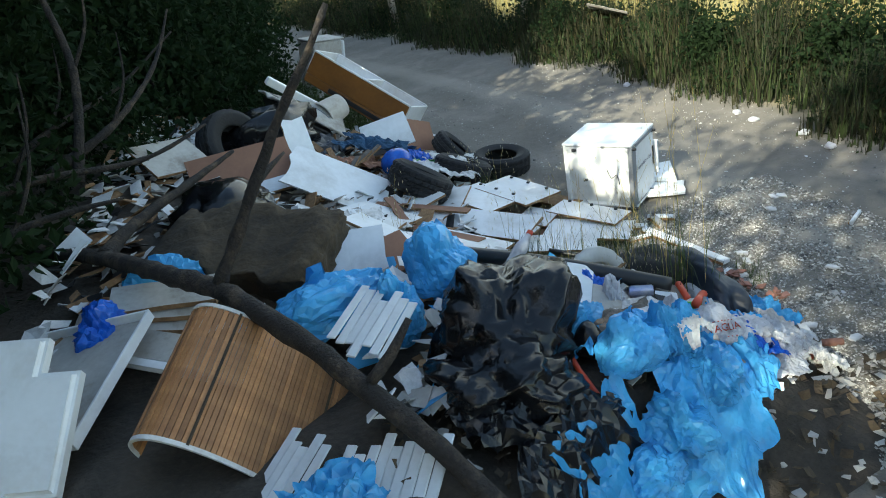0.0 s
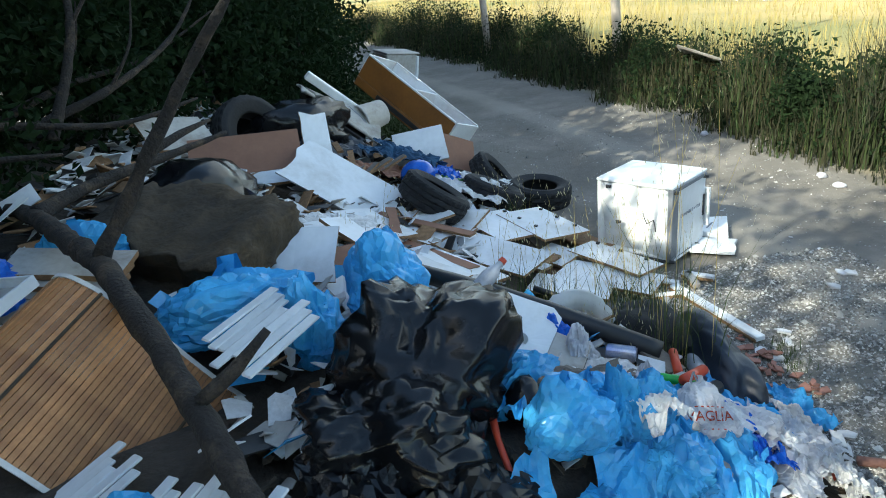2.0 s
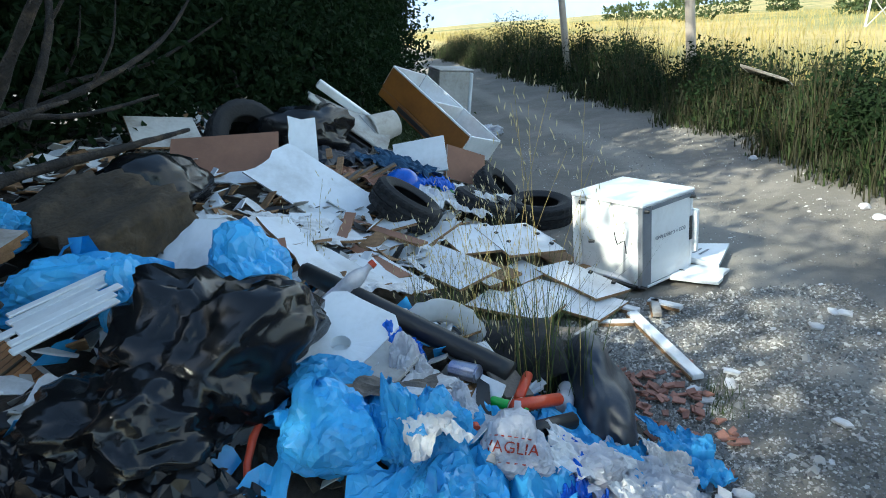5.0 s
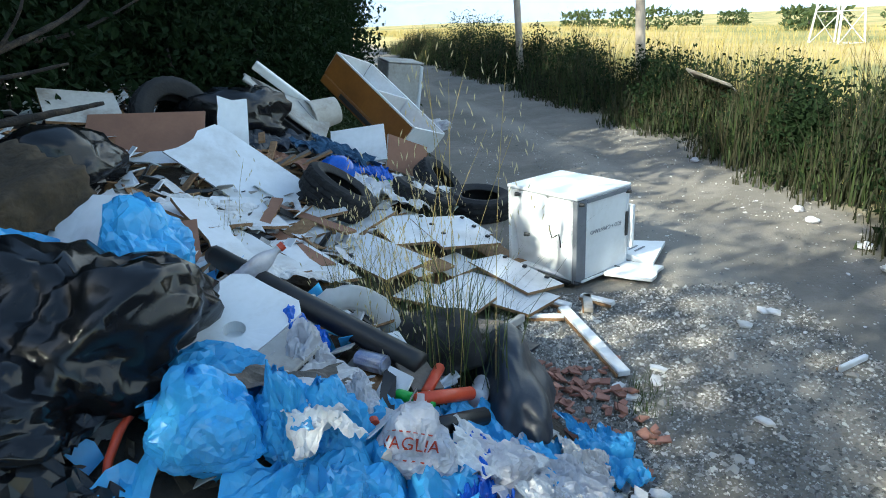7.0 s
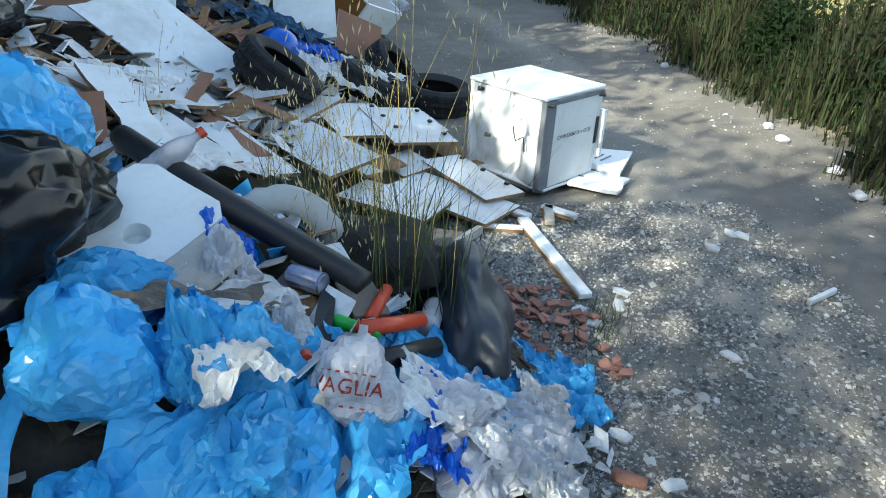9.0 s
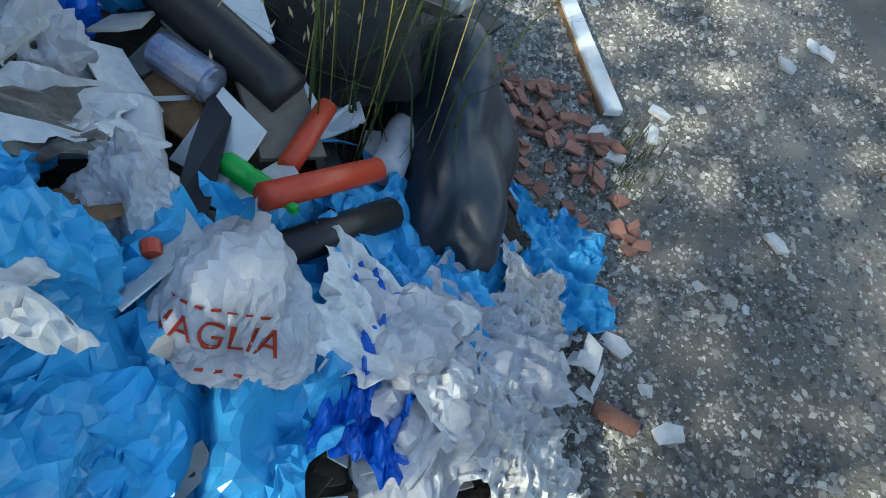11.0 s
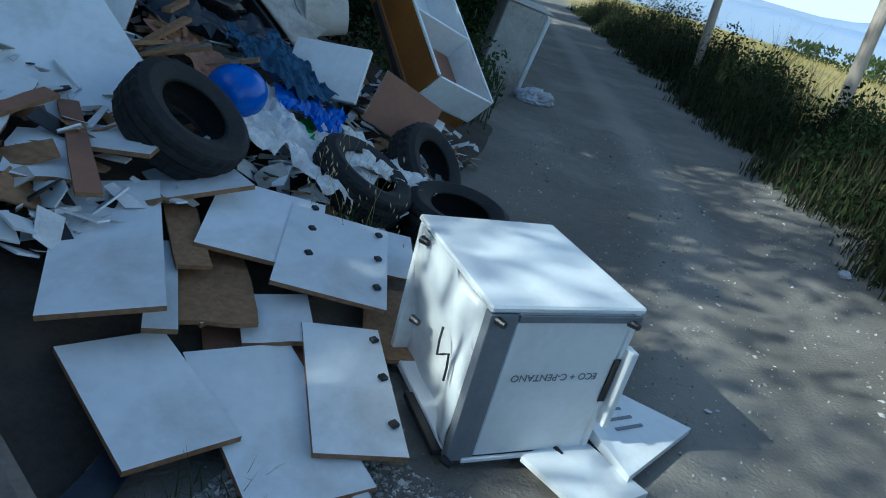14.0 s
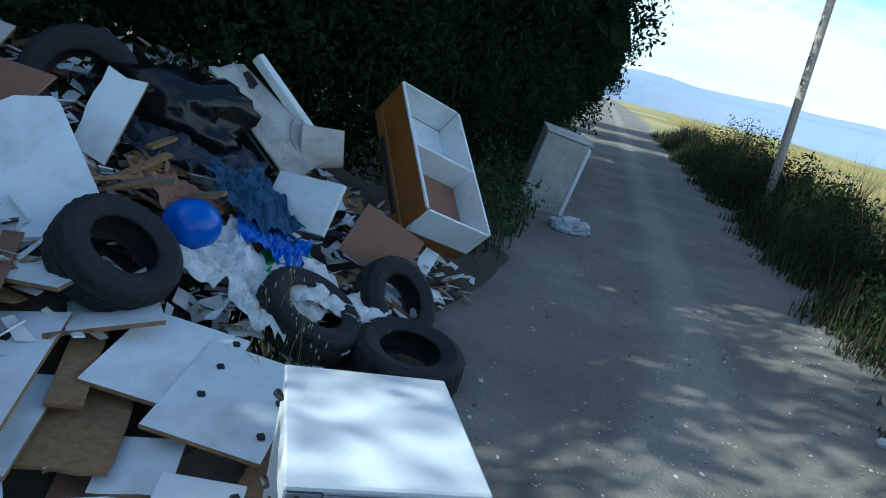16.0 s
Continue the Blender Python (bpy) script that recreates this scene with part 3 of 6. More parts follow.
# low bushes between the trunks
for k, (x, y, r) in enumerate(((-4.5, 4.6, 0.9), (-4.2, 6.4, 0.95), (-3.6, 8.2, 1.0), (-3.1, 9.6, 1.0), (-2.9, 11.2, 1.0), (-2.9, 13.2, 1.0), (-4.9, 2.6, 0.9), (-3.4, 14.8, 0.9), (-3.9, 16.8, 1.0), (-3.9, 10.4, 1.1), (-4.8, 8.4, 1.0), (-3.6, 12.4, 1.0))):
    b = thing("hedge_bush", pose(x, y, land(x, y)), "dark leafy bush at the foot of the hedge", "bush", "bushes of the hedge")
    part("stem", tube([(0, 0, -0.05), (0.1, 0, 0.6), (0.0, 0.1, 1.4)], [0.05, 0.035, 0.015], 6, 0.2), BARK, b)

    def spot(r_, n, r=r):
        q = r_.normal(size=(n, 3))
        q *= (r_.uniform(0.25, 1.05, n) ** 0.6 / np.linalg.norm(q, axis=1))[:, None]
        q = q * [r, r, 1.25] + [0, 0, 1.3]
        q += 0.12 * np.sin(q[:, [1, 2, 0]] * 7)
        return q
    v, f = leaves(5200, spot, 0.095, 40 + k)
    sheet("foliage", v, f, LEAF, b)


def verge_spot(x_in, x_out, y0, y1):
    def spot(r, n):
        y = y0 + (y1 - y0) * r.uniform(0, 1, n) ** 1.5
        f = r.uniform(0, 1, n) ** 0.8
        bow = np.array([bend(b) for b in y])
        ragged = np.array([0.45 * noise.noise((b * 0.9, 3, 1)) + 0.3 * noise.noise((b * 2.7, 8, 1)) for b in y])
        x = x_in + bow + ragged + (x_out - x_in) * f
        z = np.array([land(a, b) for a, b in zip(x, y)])
        clump = np.array([0.72 + 0.95 * noise.noise((a * 1.1, b * 1.1, 9)) for a, b in zip(x, y)])
        return np.stack([x, y, z - 0.02], 1), (0.12 + 0.95 * np.minimum(f * 2.4, 1)) * clump
    return spot


for nm, lab, mat, cnt, x0, x1, hgt, wid, sd in (("verge_grass", "tall green and dry grass on the verge", GRASS, 24000, 2.1, 4.0, 1.0, 0.007, 21),
                                               ("verge_dry_grass", "straw-coloured dry grass on the verge", DRY_GRASS, 6000, 2.5, 5.4, 1.15, 0.004, 22),
                                               ("verge_weeds", "dark green weeds at the edge of the track", GREEN_GRASS, 8000, 2.15, 3.6, 0.7, 0.012, 23)):
    v, f = blades(cnt, verge_spot(x0, x1, 2.0, 34.0), hgt, wid, sd, 0.5)
    tagged(sheet(nm, v, f, mat), lab, "grass", kind="stuff")


def weed_spot(r, n):
    p, h = verge_spot(2.35, 3.8, 2.5, 30.0)(r, n)
    p[:, 2] += r.uniform(0.02, 0.95, n) * np.minimum(h, 1)
    return p + r.normal(size=(n, 3)) * 0.05


for k, (x, y, r, h) in enumerate(((3.5, 4.6, 0.4, 0.5), (3.9, 6.2, 0.55, 0.6), (3.5, 7.6, 0.4, 0.5), (4.0, 9.0, 0.55, 0.62), (3.7, 11.0, 0.5, 0.55), (4.2, 12.4, 0.6, 0.65),
                                  (4.1, 15.2, 0.6, 0.7), (4.3, 18.0, 0.7, 0.8), (4.3, 21.5, 0.8, 0.95), (4.6, 25.5, 0.9, 1.1))):
    x += bend(y) - 0.6
    b = thing("verge_bush", pose(x, y, land(x, y)), "ragged dark green bush in the verge grass", "bush", "bushes of the verge")
    part("stem", tube([(0, 0, -0.05), (0.05, 0, h * 0.5), (0.0, 0.06, h * 1.2)], [0.025, 0.018, 0.006], 6, 0.2), BARK, b)

    def tuft(r_, n, r=r, h=h):
        q = r_.normal(size=(n, 3))
        q *= (r_.uniform(0.1, 1.15, n) / np.linalg.norm(q, axis=1))[:, None]
        q = q * [r, r, h * 0.75] + [0, 0, h * 0.7]
        q += 0.1 * np.sin(q[:, [1, 2, 0]] * 11 + x)
        q[:, 2] = np.maximum(q[:, 2], 0.03)
        return q
    v, f = leaves(2600, tuft, 0.075, 70 + k)
    sheet("foliage", v, f, LEAF, b)

v, f = leaves(36000, weed_spot, 0.075, 31)
tagged(sheet("verge_leaves", v, f, LEAF), "leafy weeds among the verge grass", "weeds", kind="stuff")


def field_spot(r, n):
    y = 5 + 75 * r.uniform(0, 1, n) ** 1.3
    x = 4 + 55 * r.uniform(0, 1, n) ** 1.5 - 0.2 * np.maximum(y - 8.5, 0)
    return np.stack([x, y, [land(a, b) for a, b in zip(x, y)]], 1), np.ones(n)


v, f = blades(16000, field_spot, 0.45, 0.016, 24, 0.6)
tagged(sheet("field_grass", v, f, DRY_GRASS), "sunlit yellow stubble and dry grass of the field", "grass", kind="stuff")


def left_edge(r, n):
    y = 8.6 + 12 * r.uniform(0, 1, n)
    x = -0.75 + np.array([bend(b) for b in y]) - 1.3 * r.uniform(0, 1, n) ** 0.7
    return np.stack([x, y, [land(a, b) for a, b in zip(x, y)]], 1), 0.5 + r.uniform(0, 1, n)


v, f = blades(5000, left_edge, 0.3, 0.007, 25, 0.8)
tagged(sheet("hedge_grass", v, f, GREEN_GRASS), "green weeds at the foot of the hedge", "grass", kind="stuff")


def left_leaves(r, n):
    p, h = left_edge(r, n)
    keep = np.array([0.35 + 0.9 * max(0.0, noise.noise((a * 1.7, b * 1.7, 5)) + 0.2) for a, b in zip(p[:, 0], p[:, 1])])
    p[:, 2] += r.uniform(0.0, 0.75, n) * keep
    return p + r.normal(size=(n, 3)) * 0.04


v, f = leaves(14000, left_leaves, 0.07, 33)
tagged(sheet("hedge_weeds", v, f, GREEN_GRASS), "leafy green weeds along the hedge foot", "weeds", kind="stuff")

for x, y, lab in ((2.6, 13.0, "tall pale utility pole standing in the verge"), (1.0, 17.6, "tall pale utility pole further along the track")):
    p = thing("utility_pole", pose(x, y, land(x, y) - 0.1, 0, -3, 0), lab, "pole", "poles along the track")
    bm = bmesh.new()
    bmesh.ops.create_cone(bm, cap_ends=True, segments=14, radius1=0.085, radius2=0.06, depth=8.6, matrix=Matrix.Translation((0, 0, 4.3)))
    part("shaft", bm, CONCRETE, p, smooth=False)
    part("cap", block(-0.1, 0.1, -0.1, 0.1, 8.6, 8.66), CONCRETE, p)

# lattice pylon out in the field
PX, PY = 17.0, 33.0
pz = land(PX, PY)
py = thing("lattice_pylon", pose(PX, PY, pz, 0, 0, 20), "slender steel lattice pylon in the field", "pylon")
for sx in (-1, 1):
    for sy in (-1, 1):
        part("leg", tube([(sx * 0.8, sy * 0.8, 0), (sx * 0.45, sy * 0.45, 4.5), (sx * 0.12, sy * 0.12, 10)], [0.05, 0.045, 0.035], 5), PYLON, py)
for k in range(7):
    z, z2 = k * 1.4, k * 1.4 + 1.4
    a, b = 0.8 - 0.068 * z, 0.8 - 0.068 * z2
    for q in range(4):
        c0, c1 = ((-1, -1), (1, -1), (1, 1), (-1, 1))[q], ((1, -1), (1, 1), (-1, 1), (-1, -1))[q]
        part("brace", tube([(c0[0] * a, c0[1] * a, z), (c1[0] * b, c1[1] * b, z2)], [0.025, 0.025], 4), PYLON, py)
        part("brace", tube([(c1[0] * a, c1[1] * a, z), (c0[0] * a, c0[1] * a, z)], [0.022, 0.022], 4), PYLON, py)
# far scrub line
rng = random.Random(5)
for k in range(26):
    x, y = rng.uniform(15, 90), rng.uniform(50, 95)

    def spot(r_, n):
        q = r_.normal(size=(n, 3))
        q *= (r_.uniform(0.4, 1.0, n) / np.linalg.norm(q, axis=1))[:, None]
        return q * [2.2, 2.2, 0.9] + [0, 0, 0.9] + 0.3 * np.sin(q * 5)
    v, f = leaves(260, spot, 0.55, 80 + k)
    t = thing("field_bush", pose(x, y, land(x, y)), "round green bush far out in the field", "bush", "bushes in the field")
    part("stem", tube([(0, 0, -0.1), (0, 0, 0.8)], [0.1, 0.05], 5), BARK, t)
    sheet("foliage", v, f, GREEN_GRASS, t)

# ---- the small fridge on the track ----
fr = thing("refrigerator", pose(0.0, 4.94, 0.02, 0, 0, 40), "dumped white fridge carcass with grey tape and a torn liner", "fridge")
FW, FD, FH = 0.51, 0.56, 0.54
part("top_panel", block(-0.006, FW + 0.006, -0.006, FD + 0.006, FH - 0.022, FH, 0.006), ENAMEL, fr)
part("back_panel", block(0.09, FW - 0.03, 0.0, 0.03, 0.015, FH - 0.026, 0.004), ENAMEL, fr)
part("tape_strip", block(0.0, 0.088, -0.004, 0.03, 0.004, FH - 0.026, 0.003), GREY_METAL, fr, "grey metal corner strip")
part("side_panel", block(FW - 0.028, FW, 0.0, FD, 0.0, FH - 0.024, 0.005), ENAMEL, fr)
part("far_panel", block(0.0, FW - 0.03, FD - 0.03, FD, 0.0, FH - 0.024, 0.004), ENAMEL, fr)
part("base_panel", block(0.0, FW - 0.03, 0.032, FD - 0.032, 0.0, 0.03, 0.004), ENAMEL, fr)
bm = bmesh.new()
bmesh.ops.create_grid(bm, x_segments=14, y_segments=14, size=0.5)
for v in bm.verts:
    a, b = v.co.x + 0.5, v.co.y + 0.5
    dent = 0.05 * ease(0.25, 0.7, 1 - b) * ease(0.1, 0.4, a) + 0.012 * noise.noise((a * 4, b * 4, 2))
    v.co = Vector((0.004 + dent, 0.03 + a * (FD - 0.06), 0.02 + b * (FH - 0.045)))
bmesh.ops.solidify(bm, geom=bm.faces[:], thickness=0.006)
part("torn_liner", bm, ENAMEL, fr, "buckled white plastic liner with rust stains", smooth=True)
part("door_edge", block(-0.03, 0.004, 0.03, 0.3, 0.0, 0.02, 0.003), BLACK, fr)
part("back_rail", block(0.09, FW, -0.008, 0.0, FH - 0.05, FH - 0.026, 0.002), GREY_METAL, fr)
part("foot_rail", block(0.05, FW - 0.02, -0.012, 0.0, 0.0, 0.016, 0.003), ENAMEL, fr)
for x, y, z in ((0.03, -0.012, FH - 0.045), (FW - 0.03, -0.014, FH - 0.05), (0.0, -0.014, 0.015), (FW - 0.12, -0.014, 0.012), (-0.014, FD - 0.1, FH - 0.05), (-0.016, FD - 0.18, FH * 0.45)):
    bm = bmesh.new()
    bmesh.ops.create_cone(bm, cap_ends=True, segments=10, radius1=0.014, radius2=0.01, depth=0.034, matrix=Matrix.Translation((x, y, z)) @ pose(0, 0, 0, 90, 0, 20))
    part("corner_plug", bm, BLACK, fr, "black plastic hinge plug")
part("bracket", block(FW - 0.01, FW + 0.016, -0.035, 0.012, 0.12, 0.4, 0.003), ENAMEL, fr, "bent white metal bracket")
part("bracket_slot", block(FW - 0.04, FW - 0.012, -0.006, 0.0, 0.2, 0.36, 0.003), BLACK, fr)
part("wire", tube([(-0.012, 0.2, 0.34), (-0.03, 0.16, 0.27), (-0.016, 0.12, 0.3), (-0.02, 0.1, 0.22)], [0.004] * 4, 5), BLACK, fr)


def lettering(name, text, size, m, mat, parent):
    cu = bpy.data.curves.new(name, "FONT")
    cu.body, cu.size, cu.extrude, cu.align_x, cu.align_y = text, size, 0.0008, "CENTER", "CENTER"
    tmp = bpy.data.objects.new(name, cu)
    me = bpy.data.meshes.new_from_object(tmp)
    bpy.data.objects.remove(tmp)
    me.transform(m)
    me.materials.clear()
    me.materials.append(mat)
    ob = new(name, me)
    ob.parent = parent
    return ob


lettering("lettering", "ECO + C-PENTANO", 0.034, pose(0.28, -0.0012, 0.3, 90, 180, 0), GREY_METAL, fr)

# the vented door lying half under it
dv = thing("fridge_grille", pose(0.5, 5.36, 0.02, 0, 0, 45), "white slotted sheet-metal cover lying by the fridge", "metal cover")
bm = bmesh.new()
pts = [(-0.12, -0.16), (0.3, -0.02), (0.02, 0.34), (-0.12, 0.34)]
lo, hi = [bm.verts.new((x, y, 0.02)) for x, y in pts], [bm.verts.new((x, y, 0.045 + 0.18 * max(0, 0.1 - x) * (y > 0))) for x, y in pts]
bm.faces.new(lo[::-1]), bm.faces.new(hi)
for i in range(4):
    bm.faces.new((lo[i], lo[(i + 1) % 4], hi[(i + 1) % 4], hi[i]))
part("plate", bm, ENAMEL, dv)
for k in range(5):
    part("slot", block(-0.02, 0.1 - k * 0.012, 0.02 + k * 0.045, 0.032 + k * 0.045, 0.05, 0.054, 0), GREY_METAL, dv)
board(0.26, 0.3, (0.4, 5.12, 0.02), 60, 0, 0, 0.02, ENAMEL, ENAMEL, 0.02, seed=91, label="bent white metal sheet under the fridge")

# ---- boards on and by the track ----
G = "white boards of a broken cupboard"
for k, (w_, l_, x, y, up, yaw, tilt, lean, jag) in enumerate((
        (0.32, 0.84, -1.24, 4.98, 0.08, 41, 2, -6, 0.0), (0.3, 0.5, -0.78, 4.62, 0.07, 62, 2, 4, 0.0), (0.34, 0.64, -0.48, 4.78, 0.05, 52, 2, 3, 0.0),
        (0.27, 0.6, -0.36, 5.02, 0.07, 33, 2, 3, 0.0), (0.42, 0.6, -0.72, 5.58, 0.17, 24, 4, 6, 0.0), (0.44, 0.56, -1.02, 5.56, 0.1, 26, 4, 6, 0.01),
        (0.34, 0.4, -1.36, 5.56, 0.06, 55, -6, -8, 0.03), (0.26, 0.4, -1.64, 5.13, 0.06, 40, 4, 3, 0.03), (0.46, 0.22, -1.64, 5.36, 0.08, 18, 4, -6, 0.0),
        (0.18, 0.2, -0.89, 5.04, 0.05, 64, 4, 6, 0.05), (0.24, 0.28, -0.72, 5.18, 0.07, 36, 3, -4, 0.01), (0.1, 0.54, -1.05, 5.0, 0.05, 39, 2, 0, 0.02), (0.18, 0.4, -0.6, 5.95, 0.08, 26, 3, 5, 0.01),
        (0.22, 0.7, -1.5, 4.62, 0.08, 40, 5, 8, 0.02), (0.3, 0.6, -1.95, 5.1, 0.08, 35, 6, 12, 0.02), (0.22, 0.8, -1.78, 4.5, 0.1, 48, 8, 10, 0.02), (0.3, 0.5, -2.1, 4.75, 0.12, 60, 10, 10, 0.04))):
    b = board(w_, l_, (x, y, heap(x, y) + up), yaw, tilt, lean, jag=jag, group=G, seed=k, label="white laminate cupboard panel with chipped brown edges")
    if k in (3, 4, 5):
        for q in (-0.3, 0.05, 0.38):
            ob = part("dowel_plug", block(-0.014, 0.014, -0.014, 0.014, 0.019, 0.034, 0.004), BLACK, b)
            ob.matrix_local = pose(w_ * 0.4, l_ * q, 0, 0, 0, 30)
for k, (w_, l_, x, y, up, yaw, tilt, lean) in enumerate(((0.26, 0.6, -1.0, 5.2, 0.03, 40, 2, 3), (0.32, 0.36, -0.72, 5.06, 0.02, 40, 2, 0), (0.14, 0.6, -0.86, 5.82, 0.07, 62, 4, 2), (0.2, 0.5, -0.42, 5.5, 0.03, 24, 0, 0),
                                                        (0.07, 0.42, -1.82, 5.12, 0.12, 4, 6, 10), (0.08, 0.7, -1.6, 4.8, 0.06, 40, 4, 3), (0.12, 0.56, -1.2, 5.3, 0.04, 45, 3, 3), (0.08, 1.0, -1.7, 5.3, 0.08, 50, 4, 2))):
    board(w_, l_, (x, y, heap(x, y) + up), yaw, tilt, lean, 0.016, CARD if k % 3 else CHIPBOARD, CHIPBOARD, 0.02, seed=60 + k, group="brown hardboard strips", label="brown hardboard offcut among the white panels", name="hardboard_strip")
for k, (w_, l_, x, y, yaw) in enumerate(((0.06, 0.74, -0.05, 4.24, 12), (0.05, 0.2, 0.02, 4.66, -8), (0.045, 0.2, 0.08, 4.7, 50), (0.03, 0.2, -0.24, 4.5, 85), (0.05, 0.3, -0.2, 4.72, 50), (0.02, 0.2, 1.05, 3.9, -60))):
    t = thing("white_batten", pose(x, y, 0.012, 0, 0, yaw), "peeling white wooden batten lying on the gravel", "batten", "white battens")
    part("strip", block(-w_ / 2, w_ / 2, -l_ / 2, l_ / 2, 0, 0.03, 0.004), MUD_BOARD if k == 1 else WHITE, t)
    part("edge_strip", block(-w_ / 2 - 0.008, -w_ / 2, -l_ / 2, l_ / 2, -0.002, 0.016, 0.002), CHIPBOARD, t)

pl = thing("weathered_plank", pose(-0.96, 4.18, heap(-0.96, 4.18) + 0.05, -4, 12, 64), "old weathered plank with peeling grey paint", "plank")
bm = bmesh.new()
bmesh.ops.create_grid(bm, x_segments=8, y_segments=40, size=0.5)
for v in bm.verts:
    v.co = Vector((v.co.x * 0.26, v.co.y * 1.05 + 0.02 * noise.noise((v.co.x * 9, v.co.y, 0)) * (abs(v.co.y) > 0.45), 0.02 * noise.noise((v.co.x * 14, v.co.y * 2, 1))))
bmesh.ops.solidify(bm, geom=bm.faces[:], thickness=0.03)
part("plank_face", bm, OLD_WOOD, pl)
part("end_cleat", block(-0.14, 0.14, -0.56, -0.53, 0.0, 0.035, 0.004), MUD_BOARD, pl)

# ---- tyres ----
tyre((-1.50, 5.65, heap(-1.50, 5.65) + 0.2), 4, 36, 12, 0.265, 0.2)
tyre((-0.96, 6.32, heap(-0.96, 6.32) + 0.14), 8, 24, 30, 0.27, 0.19)
tyre((-0.50, 6.55, land(-0.50, 6.55) + 0.11), 3, 5, 0, 0.285, 0.19)
tyre((-0.84, 6.96, heap(-0.84, 6.96) + 0.14), 50, 10, 70, 0.26, 0.18)
tyre((-2.87, 6.43, heap(-2.87, 6.43) + 0.18), 70, 0, 50, 0.33, 0.2)

# ---- boards high on the heap ----
board(0.52, 0.86, (-2.14, 5.64, heap(-2.14, 5.64) + 0.16), -111, -36, 14, 0.012, WHITE, PAPER, 0.05, seed=31, label="large torn white panel propped on the heap")
board(0.22, 0.5, (-2.34, 6.2, heap(-2.34, 6.2) + 0.3), 26, 62, 10, 0.018, WHITE, CHIPBOARD, 0.03, seed=32, label="narrow white board standing against the heap")
board(0.78, 0.34, (-2.81, 5.79, heap(-2.81, 5.79) + 0.2), 10, 42, 2, 0.012, CARD, CARD, 0.0, seed=33, name="hardboard_sheet", label="smooth reddish brown hardboard sheet on the heap")
board(0.8, 0.36, (-2.76, 5.70, heap(-2.76, 5.70) + 0.1), 8, 22, 2, 0.02, WHITE, CHIPBOARD, 0.0, seed=34, label="white board under a brown hardboard sheet")
board(0.3, 0.28, (-2.24, 3.91, heap(-2.24, 3.91) + 0.2), -8, 44, 4, 0.012, WHITE, CHIPBOARD, 0.03, seed=35, label="curled white plastic sheet on the heap", bend=0.35)
board(0.24, 0.26, (-2.02, 4.16, heap(-2.02, 4.16) + 0.12), 20, 32, 0, 0.012, CARD, CARD, 0.0, seed=36, name="hardboard_offcut", label="small brown hardboard offcut on the heap")
board(0.2, 1.0, (-1.88, 4.42, heap(-1.88, 4.42) + 0.12), 42, 16, 14, 0.02, WHITE, CHIPBOARD, 0.04, seed=37, label="long split white board on the heap")
board(0.46, 0.32, (-1.50, 6.85, heap(-1.50, 6.85) + 0.3), 0, 58, -6, 0.03, WHITE, WHITE, 0.0, seed=38, label="cream plastic lid standing among rags")
board(0.42, 0.34, (-1.13, 7.20, heap(-1.13, 7.20) + 0.24), 30, 60, 24, 0.014, CARD, WHITE, 0.0, seed=39, name="hardboard_sheet", label="brown hardboard panel with a white edge")
board(0.5, 0.4, (-3.30, 5.94, heap(-3.30, 5.94) + 0.2), 40, 30, 10, 0.02, MUD_BOARD, CHIPBOARD, 0.0, seed=40, label="muddy board at the back of the heap")
for k in range(4):
    board(0.27 - 0.02 * k, 0.5, (-3.25 + 0.02 * k, 3.66 + 0.02 * k, heap(-3.25, 3.66) + 0.03 + 0.035 * k), 64 + 7 * k, 8, -10, 0.026, MUD_BOARD, CHIPBOARD, 0.01, seed=45 + k, group="stacked muddy boards", label="muddy white board in a loose stack")
board(0.15, 0.76, (-3.12, 3.36, heap(-3.12, 3.36) + 0.06), 51, 3, -14, 0.03, MUD_BOARD, WHITE, 0.0, seed=50, label="long muddy drawer front on the heap")
board(0.04, 0.78, (-3.18, 3.25, heap(-3.18, 3.25) + 0.05), 51, 3, -6, 0.03, WHITE, WHITE, 0.0, seed=51, label="white edge strip of a drawer")

# shallow tray and white moulded shell at the heap's near corner
tr = thing("metal_tray", pose(-3.62, 3.3, heap(-3.62, 3.3) + 0.06, 10, -6, -22), "shallow white metal tray with a raised rim", "tray")
part("floor_plate", block(-0.3, 0.3, -0.34, 0.34, 0, 0.008, 0.002), MUD_BOARD, tr)
for x0, x1, y0, y1 in ((-0.3, 0.3, -0.352, -0.34), (-0.3, 0.3, 0.34, 0.352), (-0.312, -0.3, -0.352, 0.352), (0.3, 0.312, -0.352, 0.352)):
    part("rim", block(x0, x1, y0, y1, 0, 0.05, 0.002), WHITE, tr)
sh = thing("moulded_shell", pose(-3.72, 2.9, heap(-3.72, 2.9) + 0.16, 34, 8, -12), "smooth white moulded plastic shell, rounded at the corner", "plastic shell")
bm = block(-0.3, 0.3, -0.36, 0.36, 0, 0.06, 0)
bmesh.ops.bevel(bm, geom=[e for e in bm.edges if abs(e.verts[0].co.z - e.verts[1].co.z) > 0.05], offset=0.14, segments=8, affect="EDGES")
bmesh.ops.bevel(bm, geom=[e for e in bm.edges if e.verts[0].co.z > 0.05 and e.verts[1].co.z > 0.05], offset=0.02, segments=3, affect="EDGES")
part("shell", bm, ENAMEL, sh, smooth=False)

